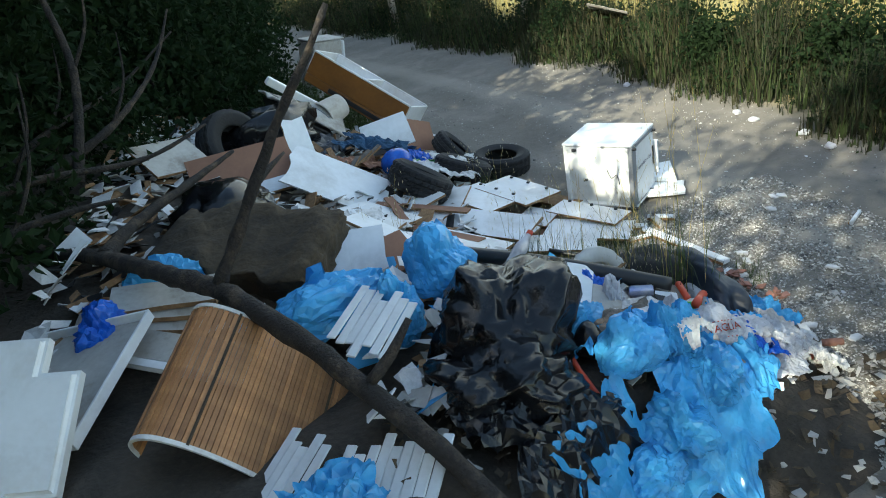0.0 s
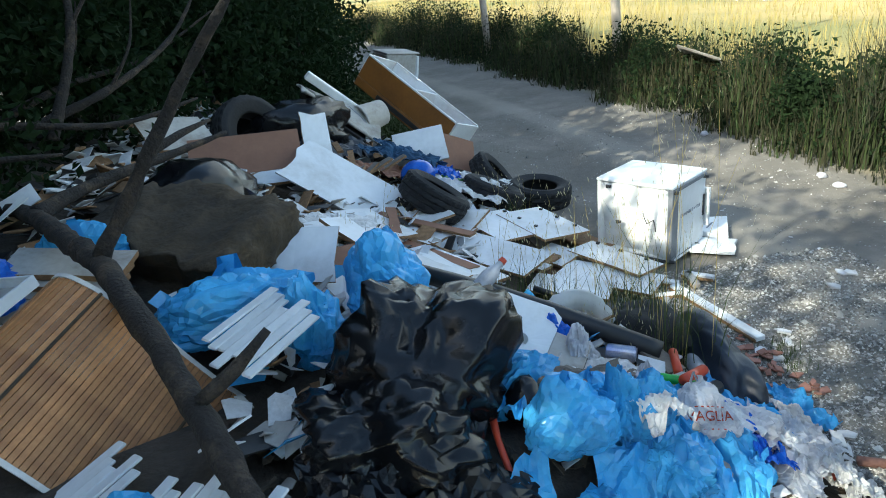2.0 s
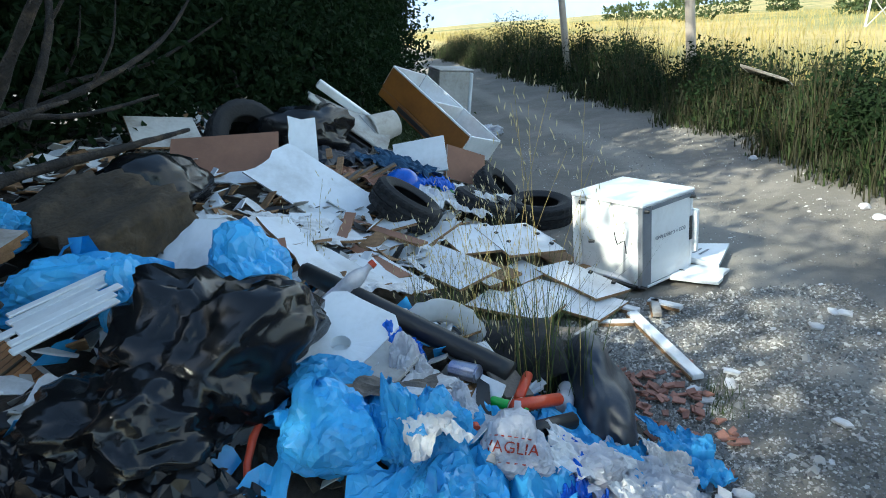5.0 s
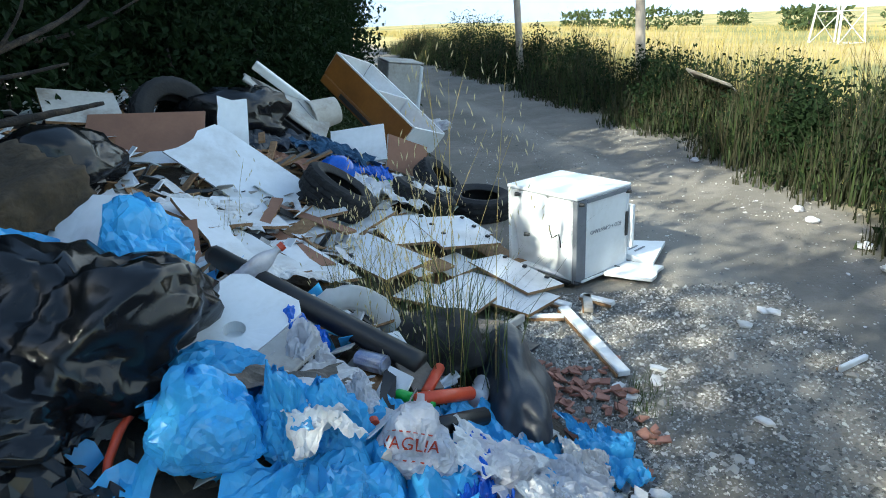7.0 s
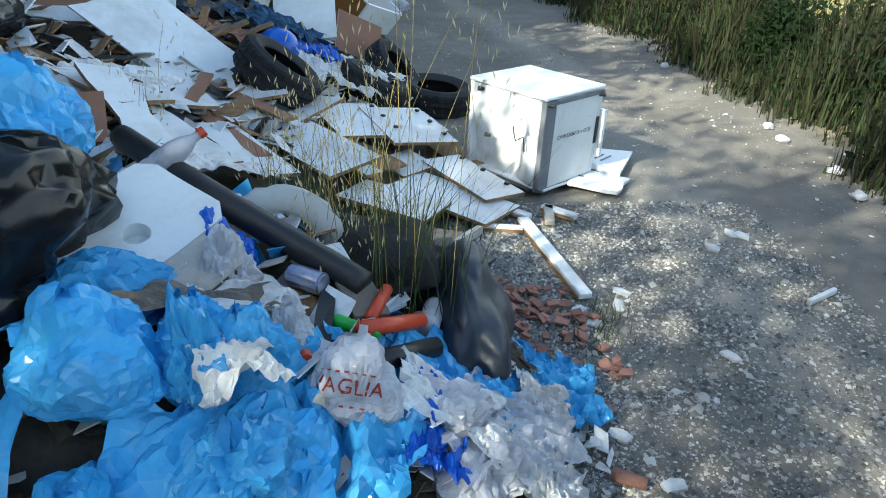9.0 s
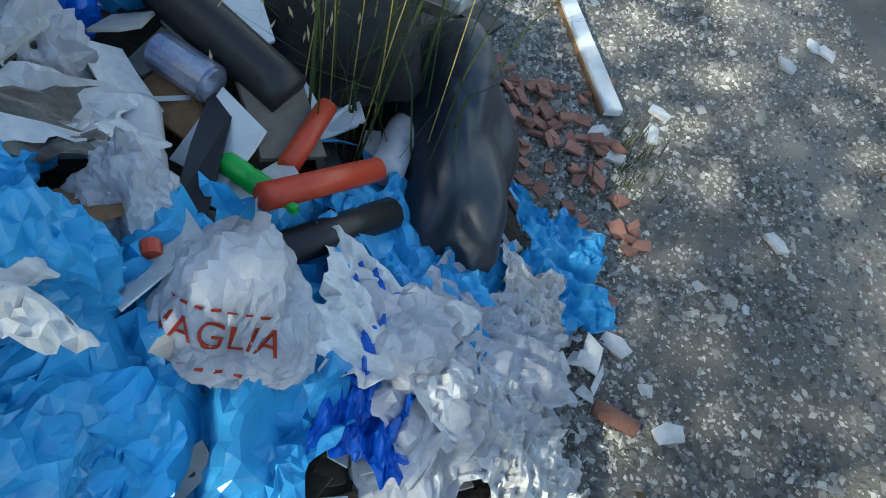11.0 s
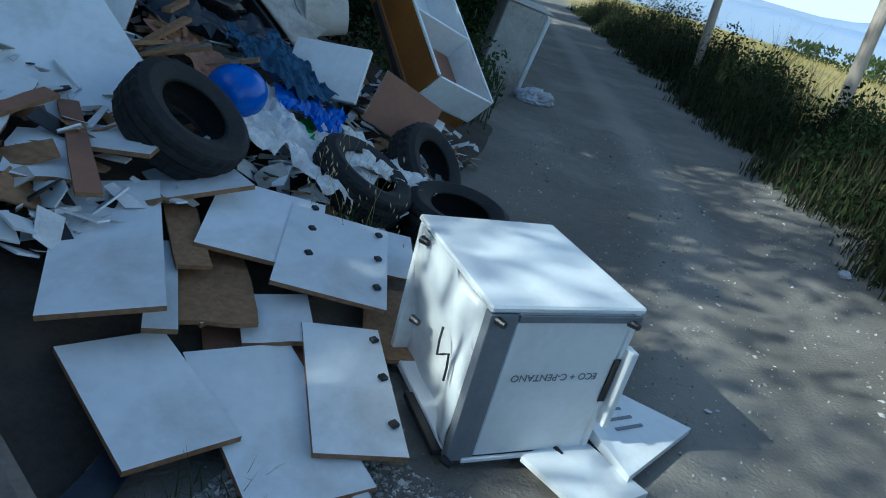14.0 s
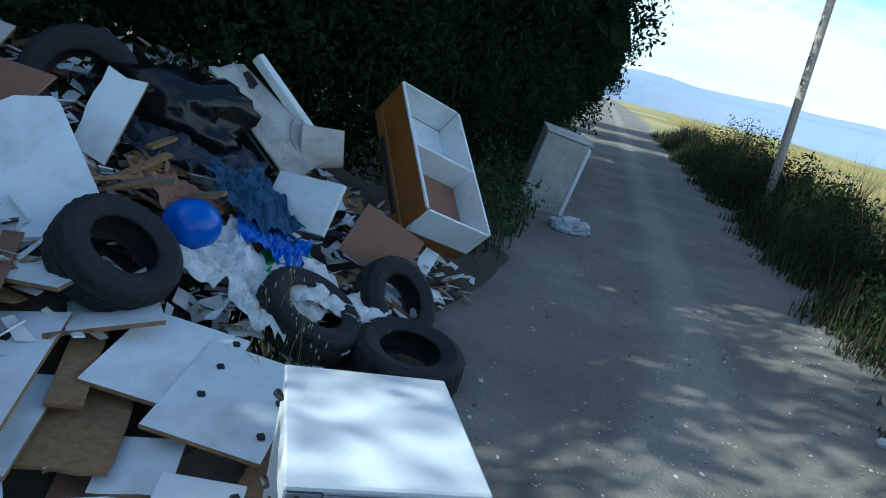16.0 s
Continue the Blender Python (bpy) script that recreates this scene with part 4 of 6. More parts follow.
# ---- bamboo mat, shutters ----
mat_ob = thing("bamboo_mat", pose(-2.4, 2.66, heap(-2.4, 2.66) + 0.13, 18, 3, -26), "curled bamboo slat mat with a pale edging", "mat")
SL = slab = bpy.data.meshes.new("bamboo_slat")
bm = block(-0.0095, 0.0095, -0.28, 0.28, 0, 0.006, 0.0015)
bm.to_mesh(slab)
bm.free()
slab.materials.append(BAMBOO)
run, path = 0.0, []
for i in range(84):
    u = i / 83
    ang = 0.25 + 0.75 * math.sin(u * 5.6 - 0.5) - (1.6 * ease(0.16, 0.0, u))
    run = (run[0] + 0.0205 * math.cos(ang), run[1] - 0.0205 * math.sin(ang)) if i else (-0.78, 0.06)
    path.append((run[0], run[1], ang))
for x, z, ang in path:
    ob = new("slat", slab)
    ob.parent = mat_ob
    ob.matrix_local = pose(x, 0, z + 0.04, 0, math.degrees(ang), 0)
for s_ in (-1, 1):
    bm = bmesh.new()
    rows_ = [[bm.verts.new((x, s_ * 0.284 + dy, z + 0.04 + dz)) for dy, dz in ((-0.008, -0.004), (0.008, -0.004), (0.008, 0.012), (-0.008, 0.012))] for x, z, a in path]
    for r0, r1 in zip(rows_, rows_[1:]):
        for q in range(4):
            bm.faces.new((r0[q], r0[(q + 1) % 4], r1[(q + 1) % 4], r1[q]))
    part("edging", bm, PAPER, mat_ob, "pale woven edging")
for q in (0.2, 0.48, 0.76):
    x, z, a = path[int(q * 83)]
    part("strap", tube([(x, -0.28, z + 0.052), (x, 0.28, z + 0.052)], [0.006, 0.006], 5), CHARRED, mat_ob)


def shutter(at, yaw, tilt, lean, n, wide, seed):
    t = thing("roller_shutter", pose(*at, tilt, lean, yaw), "broken piece of white roller shutter with slats", "shutter", "pieces of roller shutter")
    rng = random.Random(seed)
    me = bpy.data.meshes.new("shutter_slat")
    bm = block(-wide / 2, wide / 2, -0.021, 0.021, 0, 0.011, 0.004)
    bm.to_mesh(me)
    bm.free()
    me.materials.append(SHUTTER)
    for k in range(n):
        ob = new("slat", me)
        ob.parent = t
        ob.matrix_local = pose(rng.uniform(-0.05, 0.05), k * 0.0445, 0.006 * math.sin(k), rng.uniform(-3, 3), 0, rng.uniform(-1, 1))
    return t


shutter((-2.2, 2.98, heap(-2.2, 2.98) + 0.24), 52, 4, -8, 7, 0.34, 1)
shutter((-2.28, 2.3, heap(-2.28, 2.3) + 0.04), 58, -4, -10, 9, 0.26, 2)
shutter((-2.66, 2.5, heap(-2.66, 2.5) + 0.02), 50, -6, -10, 5, 0.24, 3)


# ---- bags and cushions ----
cu = thing("charred_cushion", pose(-2.82, 4.12, heap(-2.82, 4.12) + 0.16, 14, 4, -37), "burnt brown foam cushion, cracked and blackened", "cushion")
bm = bmesh.new()
bmesh.ops.create_cube(bm, size=1)
bmesh.ops.subdivide_edges(bm, edges=bm.edges[:], cuts=18, use_grid_fill=True)
for v in bm.verts:
    p = Vector((v.co.x * 1.0, v.co.y * 0.5, v.co.z * 0.22))
    edge_soft = 1 - 0.12 * (abs(v.co.x * 2) ** 4 + abs(v.co.y * 2) ** 4)
    v.co = Vector((p.x, p.y, p.z * edge_soft)) + Vector((1, 1, 1)) * (0.035 * noise.noise(p * 5) + 0.02 * (1 - 2 * abs(noise.noise(p * 11))) + 0.01 * noise.noise(p * 30))
part("foam_block", bm, CHARRED, cu, smooth=True)
gb = thing("spray_bottle_cap", pose(-2.5, 4.08, heap(-2.5, 4.08) + 0.33, 10, 80, 30), "small green and yellow tin lying on the cushion", "tin")
bm = bmesh.new()
bmesh.ops.create_cone(bm, cap_ends=True, segments=16, radius1=0.032, radius2=0.032, depth=0.085)
part("can_body", bm, GREEN, gb)
part("yellow_label", block(-0.036, -0.02, -0.022, 0.022, -0.025, 0.025, 0.004), DRY_GRASS, gb, "yellow label")

bag((-2.46, 3.42, heap(-2.46, 3.42) + 0.12), (0.3, 0.16, 0.16), 20, BLUE_BAG, 3, knot=False, crease=0.2)
bag((-2.17, 3.28, heap(-2.17, 3.28) + 0.08), (0.13, 0.11, 0.19), 60, BLUE_BAG, 4, crease=0.22)
bag((-1.87, 3.61, heap(-1.87, 3.61) + 0.16), (0.19, 0.17, 0.2), 100, BLUE_BAG, 5, sub=5)
bag((-3.23, 3.94, heap(-3.23, 3.94) + 0.05), (0.2, 0.16, 0.14), 10, BLUE_BAG, 6, crease=0.22)
bag((-3.47, 3.62, heap(-3.47, 3.62) + 0.02), (0.14, 0.14, 0.14), 80, DEEP_BLUE, 16, crease=0.22)
bag((-1.78, 2.95, heap(-1.78, 2.95) + 0.13), (0.32, 0.27, 0.3), 30, BLACK_BAG, 7, fold=0.6, label="slumped shiny black rubbish sack, deeply creased", sub=6, crease=0.26, ears=False, knot=False)
bag((-1.94, 2.68, heap(-1.94, 2.68) + 0.08), (0.27, 0.22, 0.15), 140, BLACK_BAG, 8, fold=0.6, label="torn black plastic sack spilling over the heap", sub=6, crease=0.3, ears=False, knot=False)
rag((-1.81, 2.46, 0.06), (0.6, 0.5), 20, BLACK_BAG, 9, "plastic_sheet", "torn black plastic sheet trailing down the heap", n=40, rough=0.09)
bag((-1.34, 2.69, heap(-1.34, 2.69) + 0.1), (0.14, 0.12, 0.14), 0, BLUE_BAG, 10, sub=5, crease=0.14)
bag((-1.16, 2.74, heap(-1.16, 2.74) + 0.08), (0.07, 0.1, 0.15), 40, BLUE_BAG, 11, crease=0.24)
bag((-1.06, 2.77, heap(-1.06, 2.77) + 0.08), (0.09, 0.08, 0.11), 10, BLUE_BAG, 61, crease=0.24)
bag((-1.04, 2.56, heap(-1.04, 2.56) + 0.05), (0.13, 0.1, 0.1), 75, BLUE_BAG, 12, crease=0.26)
bag((-1.30, 2.45, heap(-1.30, 2.45) + 0.04), (0.14, 0.12, 0.12), 110, BLUE_BAG, 13, crease=0.24)
bag((-1.49, 2.35, heap(-1.49, 2.35) + 0.02), (0.14, 0.12, 0.1), 30, BLUE_BAG, 62, crease=0.24)
bag((-1.46, 2.96, heap(-1.46, 2.96) + 0.04), (0.18, 0.1, 0.11), 25, BLUE_BAG, 14, crease=0.26, ears=False)
bag((-1.20, 2.91, heap(-1.20, 2.91) + 0.04), (0.1, 0.08, 0.08), 25, BLUE_BAG, 63, crease=0.26)
bag((-0.66, 2.9, heap(-0.66, 2.9) + 0.02), (0.08, 0.15, 0.09), 10, DEEP_BLUE, 15, label="bright blue plastic bag twisted into long folds", crease=0.34, knot=False, ears=False)
rag((-0.62, 2.8, 0.07), (0.26, 0.14), 80, DEEP_BLUE, 86, label="bright blue plastic hanging in long folds", n=34, rough=0.06)
tb = bag((-0.84, 2.8, heap(-0.84, 2.8) + 0.07), (0.115, 0.09, 0.12), -12, CLEAR, 17, tilt=-42, name="carrier_bag", label="dirty white carrier bag with red printed letters", crease=0.16)
bag((-1.0, 2.93, heap(-1.0, 2.93) + 0.05), (0.06, 0.06, 0.08), -60, CLEAR, 18, name="carrier_bag", label="cloudy white plastic bag standing open", crease=0.26)
bag((-0.64, 2.87, heap(-0.64, 2.87) + 0.03), (0.14, 0.11, 0.1), 30, CLEAR, 19, name="carrier_bag", label="cloudy white plastic bag stuffed with paper", crease=0.28, ears=False, knot=False)
bag((-0.55, 2.77, heap(-0.55, 2.77) + 0.02), (0.13, 0.12, 0.07), 70, CLEAR, 20, name="carrier_bag", label="flattened white plastic bag on the gravel", crease=0.28, ears=False, knot=False)
bag((-0.53, 3.42, heap(-0.53, 3.42) + 0.08), (0.15, 0.34, 0.2), 8, SLATE, 21, name="vinyl_cushion", label="dark slate vinyl cushion standing on the gravel", sub=5, crease=0.05, ears=False, knot=False)
bag((-0.78, 3.48, heap(-0.78, 3.48) + 0.1), (0.17, 0.2, 0.14), 40, RUBBER, 22, name="vinyl_cushion", label="black vinyl seat cushion behind dry grass", crease=0.05, ears=False, knot=False)
bag((-1.45, 2.86, heap(-1.45, 2.86) + 0.05), (0.08, 0.07, 0.08), 0, BLACK_BAG, 23, label="small black bag between blue bags", sub=4, crease=0.2, ears=False)
bag((-1.19, 3.11, heap(-1.19, 3.11) + 0.05), (0.09, 0.06, 0.12), 40, CLEAR, 24, name="carrier_bag", label="blue and white carrier bag, crushed", crease=0.3)
bag((-1.25, 3.23, heap(-1.25, 3.23) + 0.04), (0.1, 0.09, 0.12), 0, DEEP_BLUE, 25, label="dark blue printed bag, crushed", crease=0.3, ears=False)
rag((-0.20, 3.25, 0.035), (0.22, 0.3), 10, BLUE_BAG, 26, label="torn blue plastic bag lying on the gravel", n=34, rough=0.07)
rag((-0.40, 3.06, 0.04), (0.3, 0.22), 40, BLUE_BAG, 27, label="torn blue plastic at the foot of the heap", n=30, rough=0.08)
rag((-1.50, 2.96, 0.06), (0.4, 0.24), 60, BLUE_BAG, 28, label="torn blue plastic under a white casing", n=30, rough=0.08)
rag((-1.22, 2.94, 0.1), (0.36, 0.1), 12, OLD_WOOD, 29, "cardboard_roll", "crushed beige cardboard strip between bags", "cardboard", 24, 0.05)
rag((-1.17, 2.98, 0.1), (0.34, 0.12), 10, PAPER, 30, "foam_sheet", "white packing foam sheet between bags", "foam sheet", 20, 0.03)
rag((-1.06, 2.7, 0.16), (0.16, 0.12), 30, PAPER, 33, "waste_paper", "wad of torn paper in a split bag", "paper", 26, 0.045)
rag((-1.11, 2.47, 0.05), (0.55, 0.4), 60, BLUE_BAG, 81, label="torn blue plastic sheet at the foot of the heap", n=40, rough=0.05)
rag((-0.85, 2.71, 0.05), (0.4, 0.34), 70, BLUE_BAG, 82, label="torn pale blue plastic among bags", n=34, rough=0.08)
rag((-1.59, 2.28, 0.05), (0.5, 0.36), 30, BLUE_BAG, 83, label="torn blue plastic under a black sack", n=34, rough=0.08)
rag((-0.73, 2.92, 0.05), (0.3, 0.26), 20, BLUE_BAG, 84, label="torn blue plastic beside orange tubes", n=30, rough=0.07)
rag((-2.62, 2.3, 0.04), (0.3, 0.24), 20, BLUE_BAG, 85, label="dark blue plastic under a shutter", n=28, rough=0.08)
rag((-0.59, 2.87, 0.1), (0.26, 0.2), 0, PAPER, 34, "waste_paper", "crumpled dirty papers at the edge of the heap", "paper", 30, 0.045)
for x, y, w_, l_, r_, m_, sd, lb in ((-0.5, 2.86, 0.34, 0.3, 40, CLEAR, 87, "torn cloudy white plastic over the bags"), (-0.36, 2.95, 0.26, 0.2, 10, CLEAR, 88, "torn cloudy white plastic on waste paper"),
                                  (-0.36, 2.78, 0.2, 0.2, 70, PAPER, 89, "torn printed papers at the foot of the heap"), (-0.3, 3.1, 0.16, 0.14, 0, PAPER, 90, "torn white paper on the gravel"),
                                  (-0.6, 3.05, 0.24, 0.3, 120, BLUE_BAG, 91, "torn blue plastic beside a bottle"), (-2.1, 4.9, 0.5, 0.4, 20, PAPER, 92, "dirty white cloth among boards"),
                                  (-1.5, 4.3, 0.4, 0.3, 50, PAPER, 93, "torn white paper among boards"), (-2.5, 4.5, 0.5, 0.36, 10, PAPER, 94, "torn white sheet among boards"), (-1.5, 6.2, 0.4, 0.4, 60, PAPER, 95, "grey crumpled cloth behind a tyre")):
    rag((x, y, 0.08), (w_, l_), r_, m_, sd, label=lb, n=32, rough=0.05)
rag((-0.32, 2.76, 0.04), (0.2, 0.24), 30, PAPER, 35, "waste_paper", "crumpled dirty papers on the gravel", "paper", 30, 0.06)

# printed letters wrapped onto the carrier bag
from mathutils.bvhtree import BVHTree
sack = tb.children[0]
bvh = BVHTree.FromPolygons([tuple(v.co) for v in sack.data.vertices], [tuple(p.vertices) for p in sack.data.polygons])


def wrapped(text, size, dx, dz):
    ob = lettering("print", text, size, pose(dx, 0, dz, 90, 0, 0), RED, tb)
    for v in ob.data.vertices:
        hit = bvh.ray_cast(Vector((v.co.x, -1, v.co.z)), Vector((0, 1, 0)))
        if hit[0]:
            v.co = hit[0] + hit[1] * 0.003


wrapped("VAGLIA", 0.046, 0.005, 0.02)
for k in range(7):
    wrapped("-", 0.04, -0.055 + 0.018 * k, 0.055)
for k in range(4):
    wrapped("-", 0.035, -0.02 + 0.022 * k, -0.02)

# ---- casing with a round cup, broken arch, pipes, small rubbish ----
ca = thing("white_casing", pose(-1.45, 3.15, heap(-1.45, 3.15) + 0.14, 12, 18, -28) @ Matrix.Scale(0.78, 4), "white moulded appliance casing with a round cup hole", "appliance casing")
bm = bmesh.new()
N = 28
inner = [bm.verts.new((0.05 + 0.046 * math.cos(2 * math.pi * i / N), 0.02 + 0.046 * math.sin(2 * math.pi * i / N), 0.03)) for i in range(N)]
outer = []
for i in range(N):
    a = 2 * math.pi * i / N
    k = min(0.2 / max(abs(math.cos(a)), 1e-3), 0.3 / max(abs(math.sin(a)), 1e-3))
    outer.append(bm.verts.new((math.cos(a) * k, math.sin(a) * k, 0.03 + 0.02 * noise.noise((math.cos(a), math.sin(a), 0)))))
skirt = [bm.verts.new((v.co.x * 1.02, v.co.y * 1.02, -0.07)) for v in outer]
pit = [bm.verts.new((v.co.x, v.co.y, -0.03)) for v in inner]
for i in range(N):
    j = (i + 1) % N
    bm.faces.new((inner[i], outer[i], outer[j], inner[j]))
    bm.faces.new((outer[i], skirt[i], skirt[j], outer[j]))
    bm.faces.new((inner[i], inner[j], pit[j], pit[i]))
bm.faces.new(pit[::-1])
part("shell", bm, ENAMEL, ca)
part("battery_box", block(0.2, 0.38, -0.08, 0.16, -0.1, 0.03, 0.006), MUD_BOARD, ca, "cream box end, its shaded hollow drawn as a black plate")
# black plate on the solid box end stands in for the hollow's shade
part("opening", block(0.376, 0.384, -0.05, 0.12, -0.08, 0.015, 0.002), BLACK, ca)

ar = thing("broken_arch", pose(-1.10, 3.42, heap(-1.10, 3.42) + 0.02, 62, 0, 22) @ Matrix.Scale(0.8, 4), "broken white plastic arch with a ragged rim", "plastic arch")
bm = bmesh.new()
rows_ = []
for i in range(25):
    a = radians(-15 + 205 * i / 24)
    ro = 0.25 + 0.015 * noise.noise((i * 0.9, 0, 3))
    rows_.append([bm.verts.new((r * math.cos(a), r * math.sin(a), z)) for r, z in ((0.14, 0.0), (0.15, 0.05), (ro - 0.02, 0.06), (ro, 0.03), (ro, 0.0))])
for r0, r1 in zip(rows_, rows_[1:]):
    for q in range(4):
        bm.faces.new((r0[q], r0[q + 1], r1[q + 1], r1[q]))
bmesh.ops.solidify(bm, geom=bm.faces[:], thickness=0.006)
part("arch_shell", bm, ENAMEL, ar, smooth=True)


def stick(points, radii, mat, name, label, category, segs=10, wob=0.0):
    t = thing(name, pose(*points[0]), label, category)
    o = Vector(points[0])
    part("length", tube([Vector(p) - o for p in points], radii, segs, wob), mat, t, smooth=True)
    return t


def on(x, y, up):
    return (x, y, heap(x, y) + up)


stick([on(-1.74, 3.93, 0.16), on(-1.33, 3.47, 0.16), on(-0.83, 3.19, 0.14)], [0.045, 0.043, 0.042], BLACK, "drain_pipe", "long black plastic drain pipe lying across the heap", "pipe")
stick([on(-1.18, 3.86, 0.14), on(-0.90, 3.70, 0.12), on(-0.67, 3.96, 0.03)], [0.016, 0.016, 0.014], BLACK, "rubber_hose", "black rubber hose beside the old plank", "hose")
stick([on(-0.83, 2.98, 0.14), on(-0.67, 3.15, 0.14)], [0.022, 0.022], RED, "plastic_tube", "orange red plastic tube on the heap", "tube")
stick([on(-0.81, 3.07, 0.12), on(-0.77, 3.21, 0.15)], [0.018, 0.018], RED, "plastic_tube", "short orange red plastic tube", "tube")
stick([on(-0.82, 2.92, 0.08), on(-0.63, 3.11, 0.1)], [0.03, 0.03], BLACK, "foam_tube", "black foam pipe sleeve on the heap", "tube")
stick([on(-1.60, 3.00, 0.06), on(-1.57, 2.91, 0.06), on(-1.57, 2.62, 0.05), on(-1.44, 2.24, 0.1)], [0.011] * 4, RED, "corrugated_hose", "faded red corrugated hose curving over the heap", "hose")
stick([on(-1.59, 3.00, 0.1), on(-1.57, 2.87, 0.1), on(-1.56, 2.56, 0.04), on(-1.42, 2.16, 0.07)], [0.008] * 4, RED, "corrugated_hose", "thin red hose beside another", "hose")
stick([on(-0.51, 2.79, 0.04), on(-0.36, 2.76, 0.05)], [0.016, 0.016], RED, "plastic_tube", "short orange tube end on the gravel", "tube")
stick([on(-0.12, 2.94, 0.02), on(-0.03, 2.90, 0.02)], [0.02, 0.02], BRICK, "plastic_tube", "short rust red tube end on the gravel", "tube")


def bottle(at, rx, ry, rz, mat, label, s=1.0, cap=RED):
    t = thing("plastic_bottle", pose(*at, rx, ry, rz), label, "bottle", "empty bottles")
    prof = [(0.0, 0.0), (0.03, 0.0), (0.034, 0.01), (0.034, 0.07), (0.031, 0.08), (0.034, 0.09), (0.034, 0.15), (0.028, 0.18), (0.013, 0.21), (0.013, 0.23)]
    bm = bmesh.new()
    rings = [[bm.verts.new((max(r, 0.0005) * s * math.cos(k * math.pi / 7), max(r, 0.0005) * s * math.sin(k * math.pi / 7), z * s)) for k in range(14)] for r, z in prof]
    for r0, r1 in zip(rings, rings[1:]):
        for k in range(14):
            bm.faces.new((r0[k], r0[(k + 1) % 14], r1[(k + 1) % 14], r1[k]))
    part("flask", bm, mat, t, smooth=True)
    bm = bmesh.new()
    bmesh.ops.create_cone(bm, cap_ends=True, segments=12, radius1=0.016 * s, radius2=0.015 * s, depth=0.02 * s, matrix=Matrix.Translation((0, 0, 0.238 * s)))
    part("cap", bm, cap, t)
    return t


bottle(on(-0.65, 3.19, 0.1), 100, 0, 170, CLEAR, "clear plastic bottle with a red cap")
bottle(on(-0.90, 3.05, 0.08), 90, 0, 60, GREEN, "crushed bright green plastic bottle", 0.55, GREEN)
bottle(on(-1.03, 3.08, 0.07), 95, 0, 20, CLEAR, "cloudy plastic bottle on the heap")
bottle(on(-1.56, 3.52, 0.12), 60, 0, 120, CLEAR, "crushed cloudy bottle between bags", 1.1)
bottle(on(-1.44, 3.50, 0.1), 80, 0, 70, CLEAR, "crushed white bottle between bags", 1.0, PAPER)
cn = thing("drink_can", pose(*on(-0.99, 3.19, 0.07), 90, 20, 60), "dented silver drink can on the heap", "can")
bm = bmesh.new()
bmesh.ops.create_cone(bm, cap_ends=True, segments=20, radius1=0.033, radius2=0.033, depth=0.115)
bmesh.ops.bevel(bm, geom=[e for e in bm.edges if abs(e.verts[0].co.z - e.verts[1].co.z) < 1e-4], offset=0.006, segments=2, affect="EDGES")
part("can_wall", bm, TIN, cn)
board(0.11, 0.15, on(-0.84, 3.16, 0.11), 30, 16, 12, 0.012, OLD_WOOD, OLD_WOOD, 0.01, seed=71, name="carpet_piece", label="grey felt offcut bent over a pipe")

# ---- far end of the heap ----
def ring_bucket(at, rx, ry, rz):
    t = thing("paint_bucket", pose(*at, rx, ry, rz), "dirty white plastic bucket lying on its side", "bucket")
    prof = [(0.12, 0.0), (0.125, 0.0), (0.15, 0.26), (0.16, 0.26), (0.16, 0.28), (0.146, 0.28), (0.118, 0.01), (0.001, 0.008)]
    bm = bmesh.new()
    rings = [[bm.verts.new((r * math.cos(k * math.pi / 12), r * math.sin(k * math.pi / 12), z)) for k in range(24)] for r, z in [(0.001, 0.0)] + prof]
    for r0, r1 in zip(rings, rings[1:]):
        for k in range(24):
            bm.faces.new((r0[k], r0[(k + 1) % 24], r1[(k + 1) % 24], r1[k]))
    part("pail", bm, MUD_BOARD, t, smooth=True)
    part("handle", tube([(0.16, 0, 0.25), (0.1, 0.14, 0.34), (-0.1, 0.14, 0.34), (-0.16, 0, 0.25)], [0.004] * 4, 5), GREY_METAL, t)


ring_bucket(on(-1.80, 7.60, 0.42), 100, 30, -50)
ap = thing("broken_appliance", pose(-2.16, 7.24, heap(-2.16, 7.24) + 0.42, 20, 42, 20), "broken cream appliance shell with a buckled side", "appliance")
bm = bmesh.new()
bmesh.ops.create_grid(bm, x_segments=20, y_segments=12, size=0.5)
for v in bm.verts:
    a, b = v.co.x * 2, v.co.y
    v.co = Vector((v.co.x * 0.85, b * 0.42, 0.1 * math.sin(a * 1.6) * (b + 0.4) + 0.03 * noise.noise((a * 2, b * 3, 1))))
bmesh.ops.solidify(bm, geom=bm.faces[:], thickness=0.02)
part("buckled_side", bm, MUD_BOARD, ap, smooth=True)
part("rail", block(-0.4, 0.4, 0.2, 0.26, -0.02, 0.06, 0.008), ENAMEL, ap)
# solid black block in place of the shaded hollow behind the shell
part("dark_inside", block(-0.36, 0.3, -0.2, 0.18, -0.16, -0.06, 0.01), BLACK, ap)

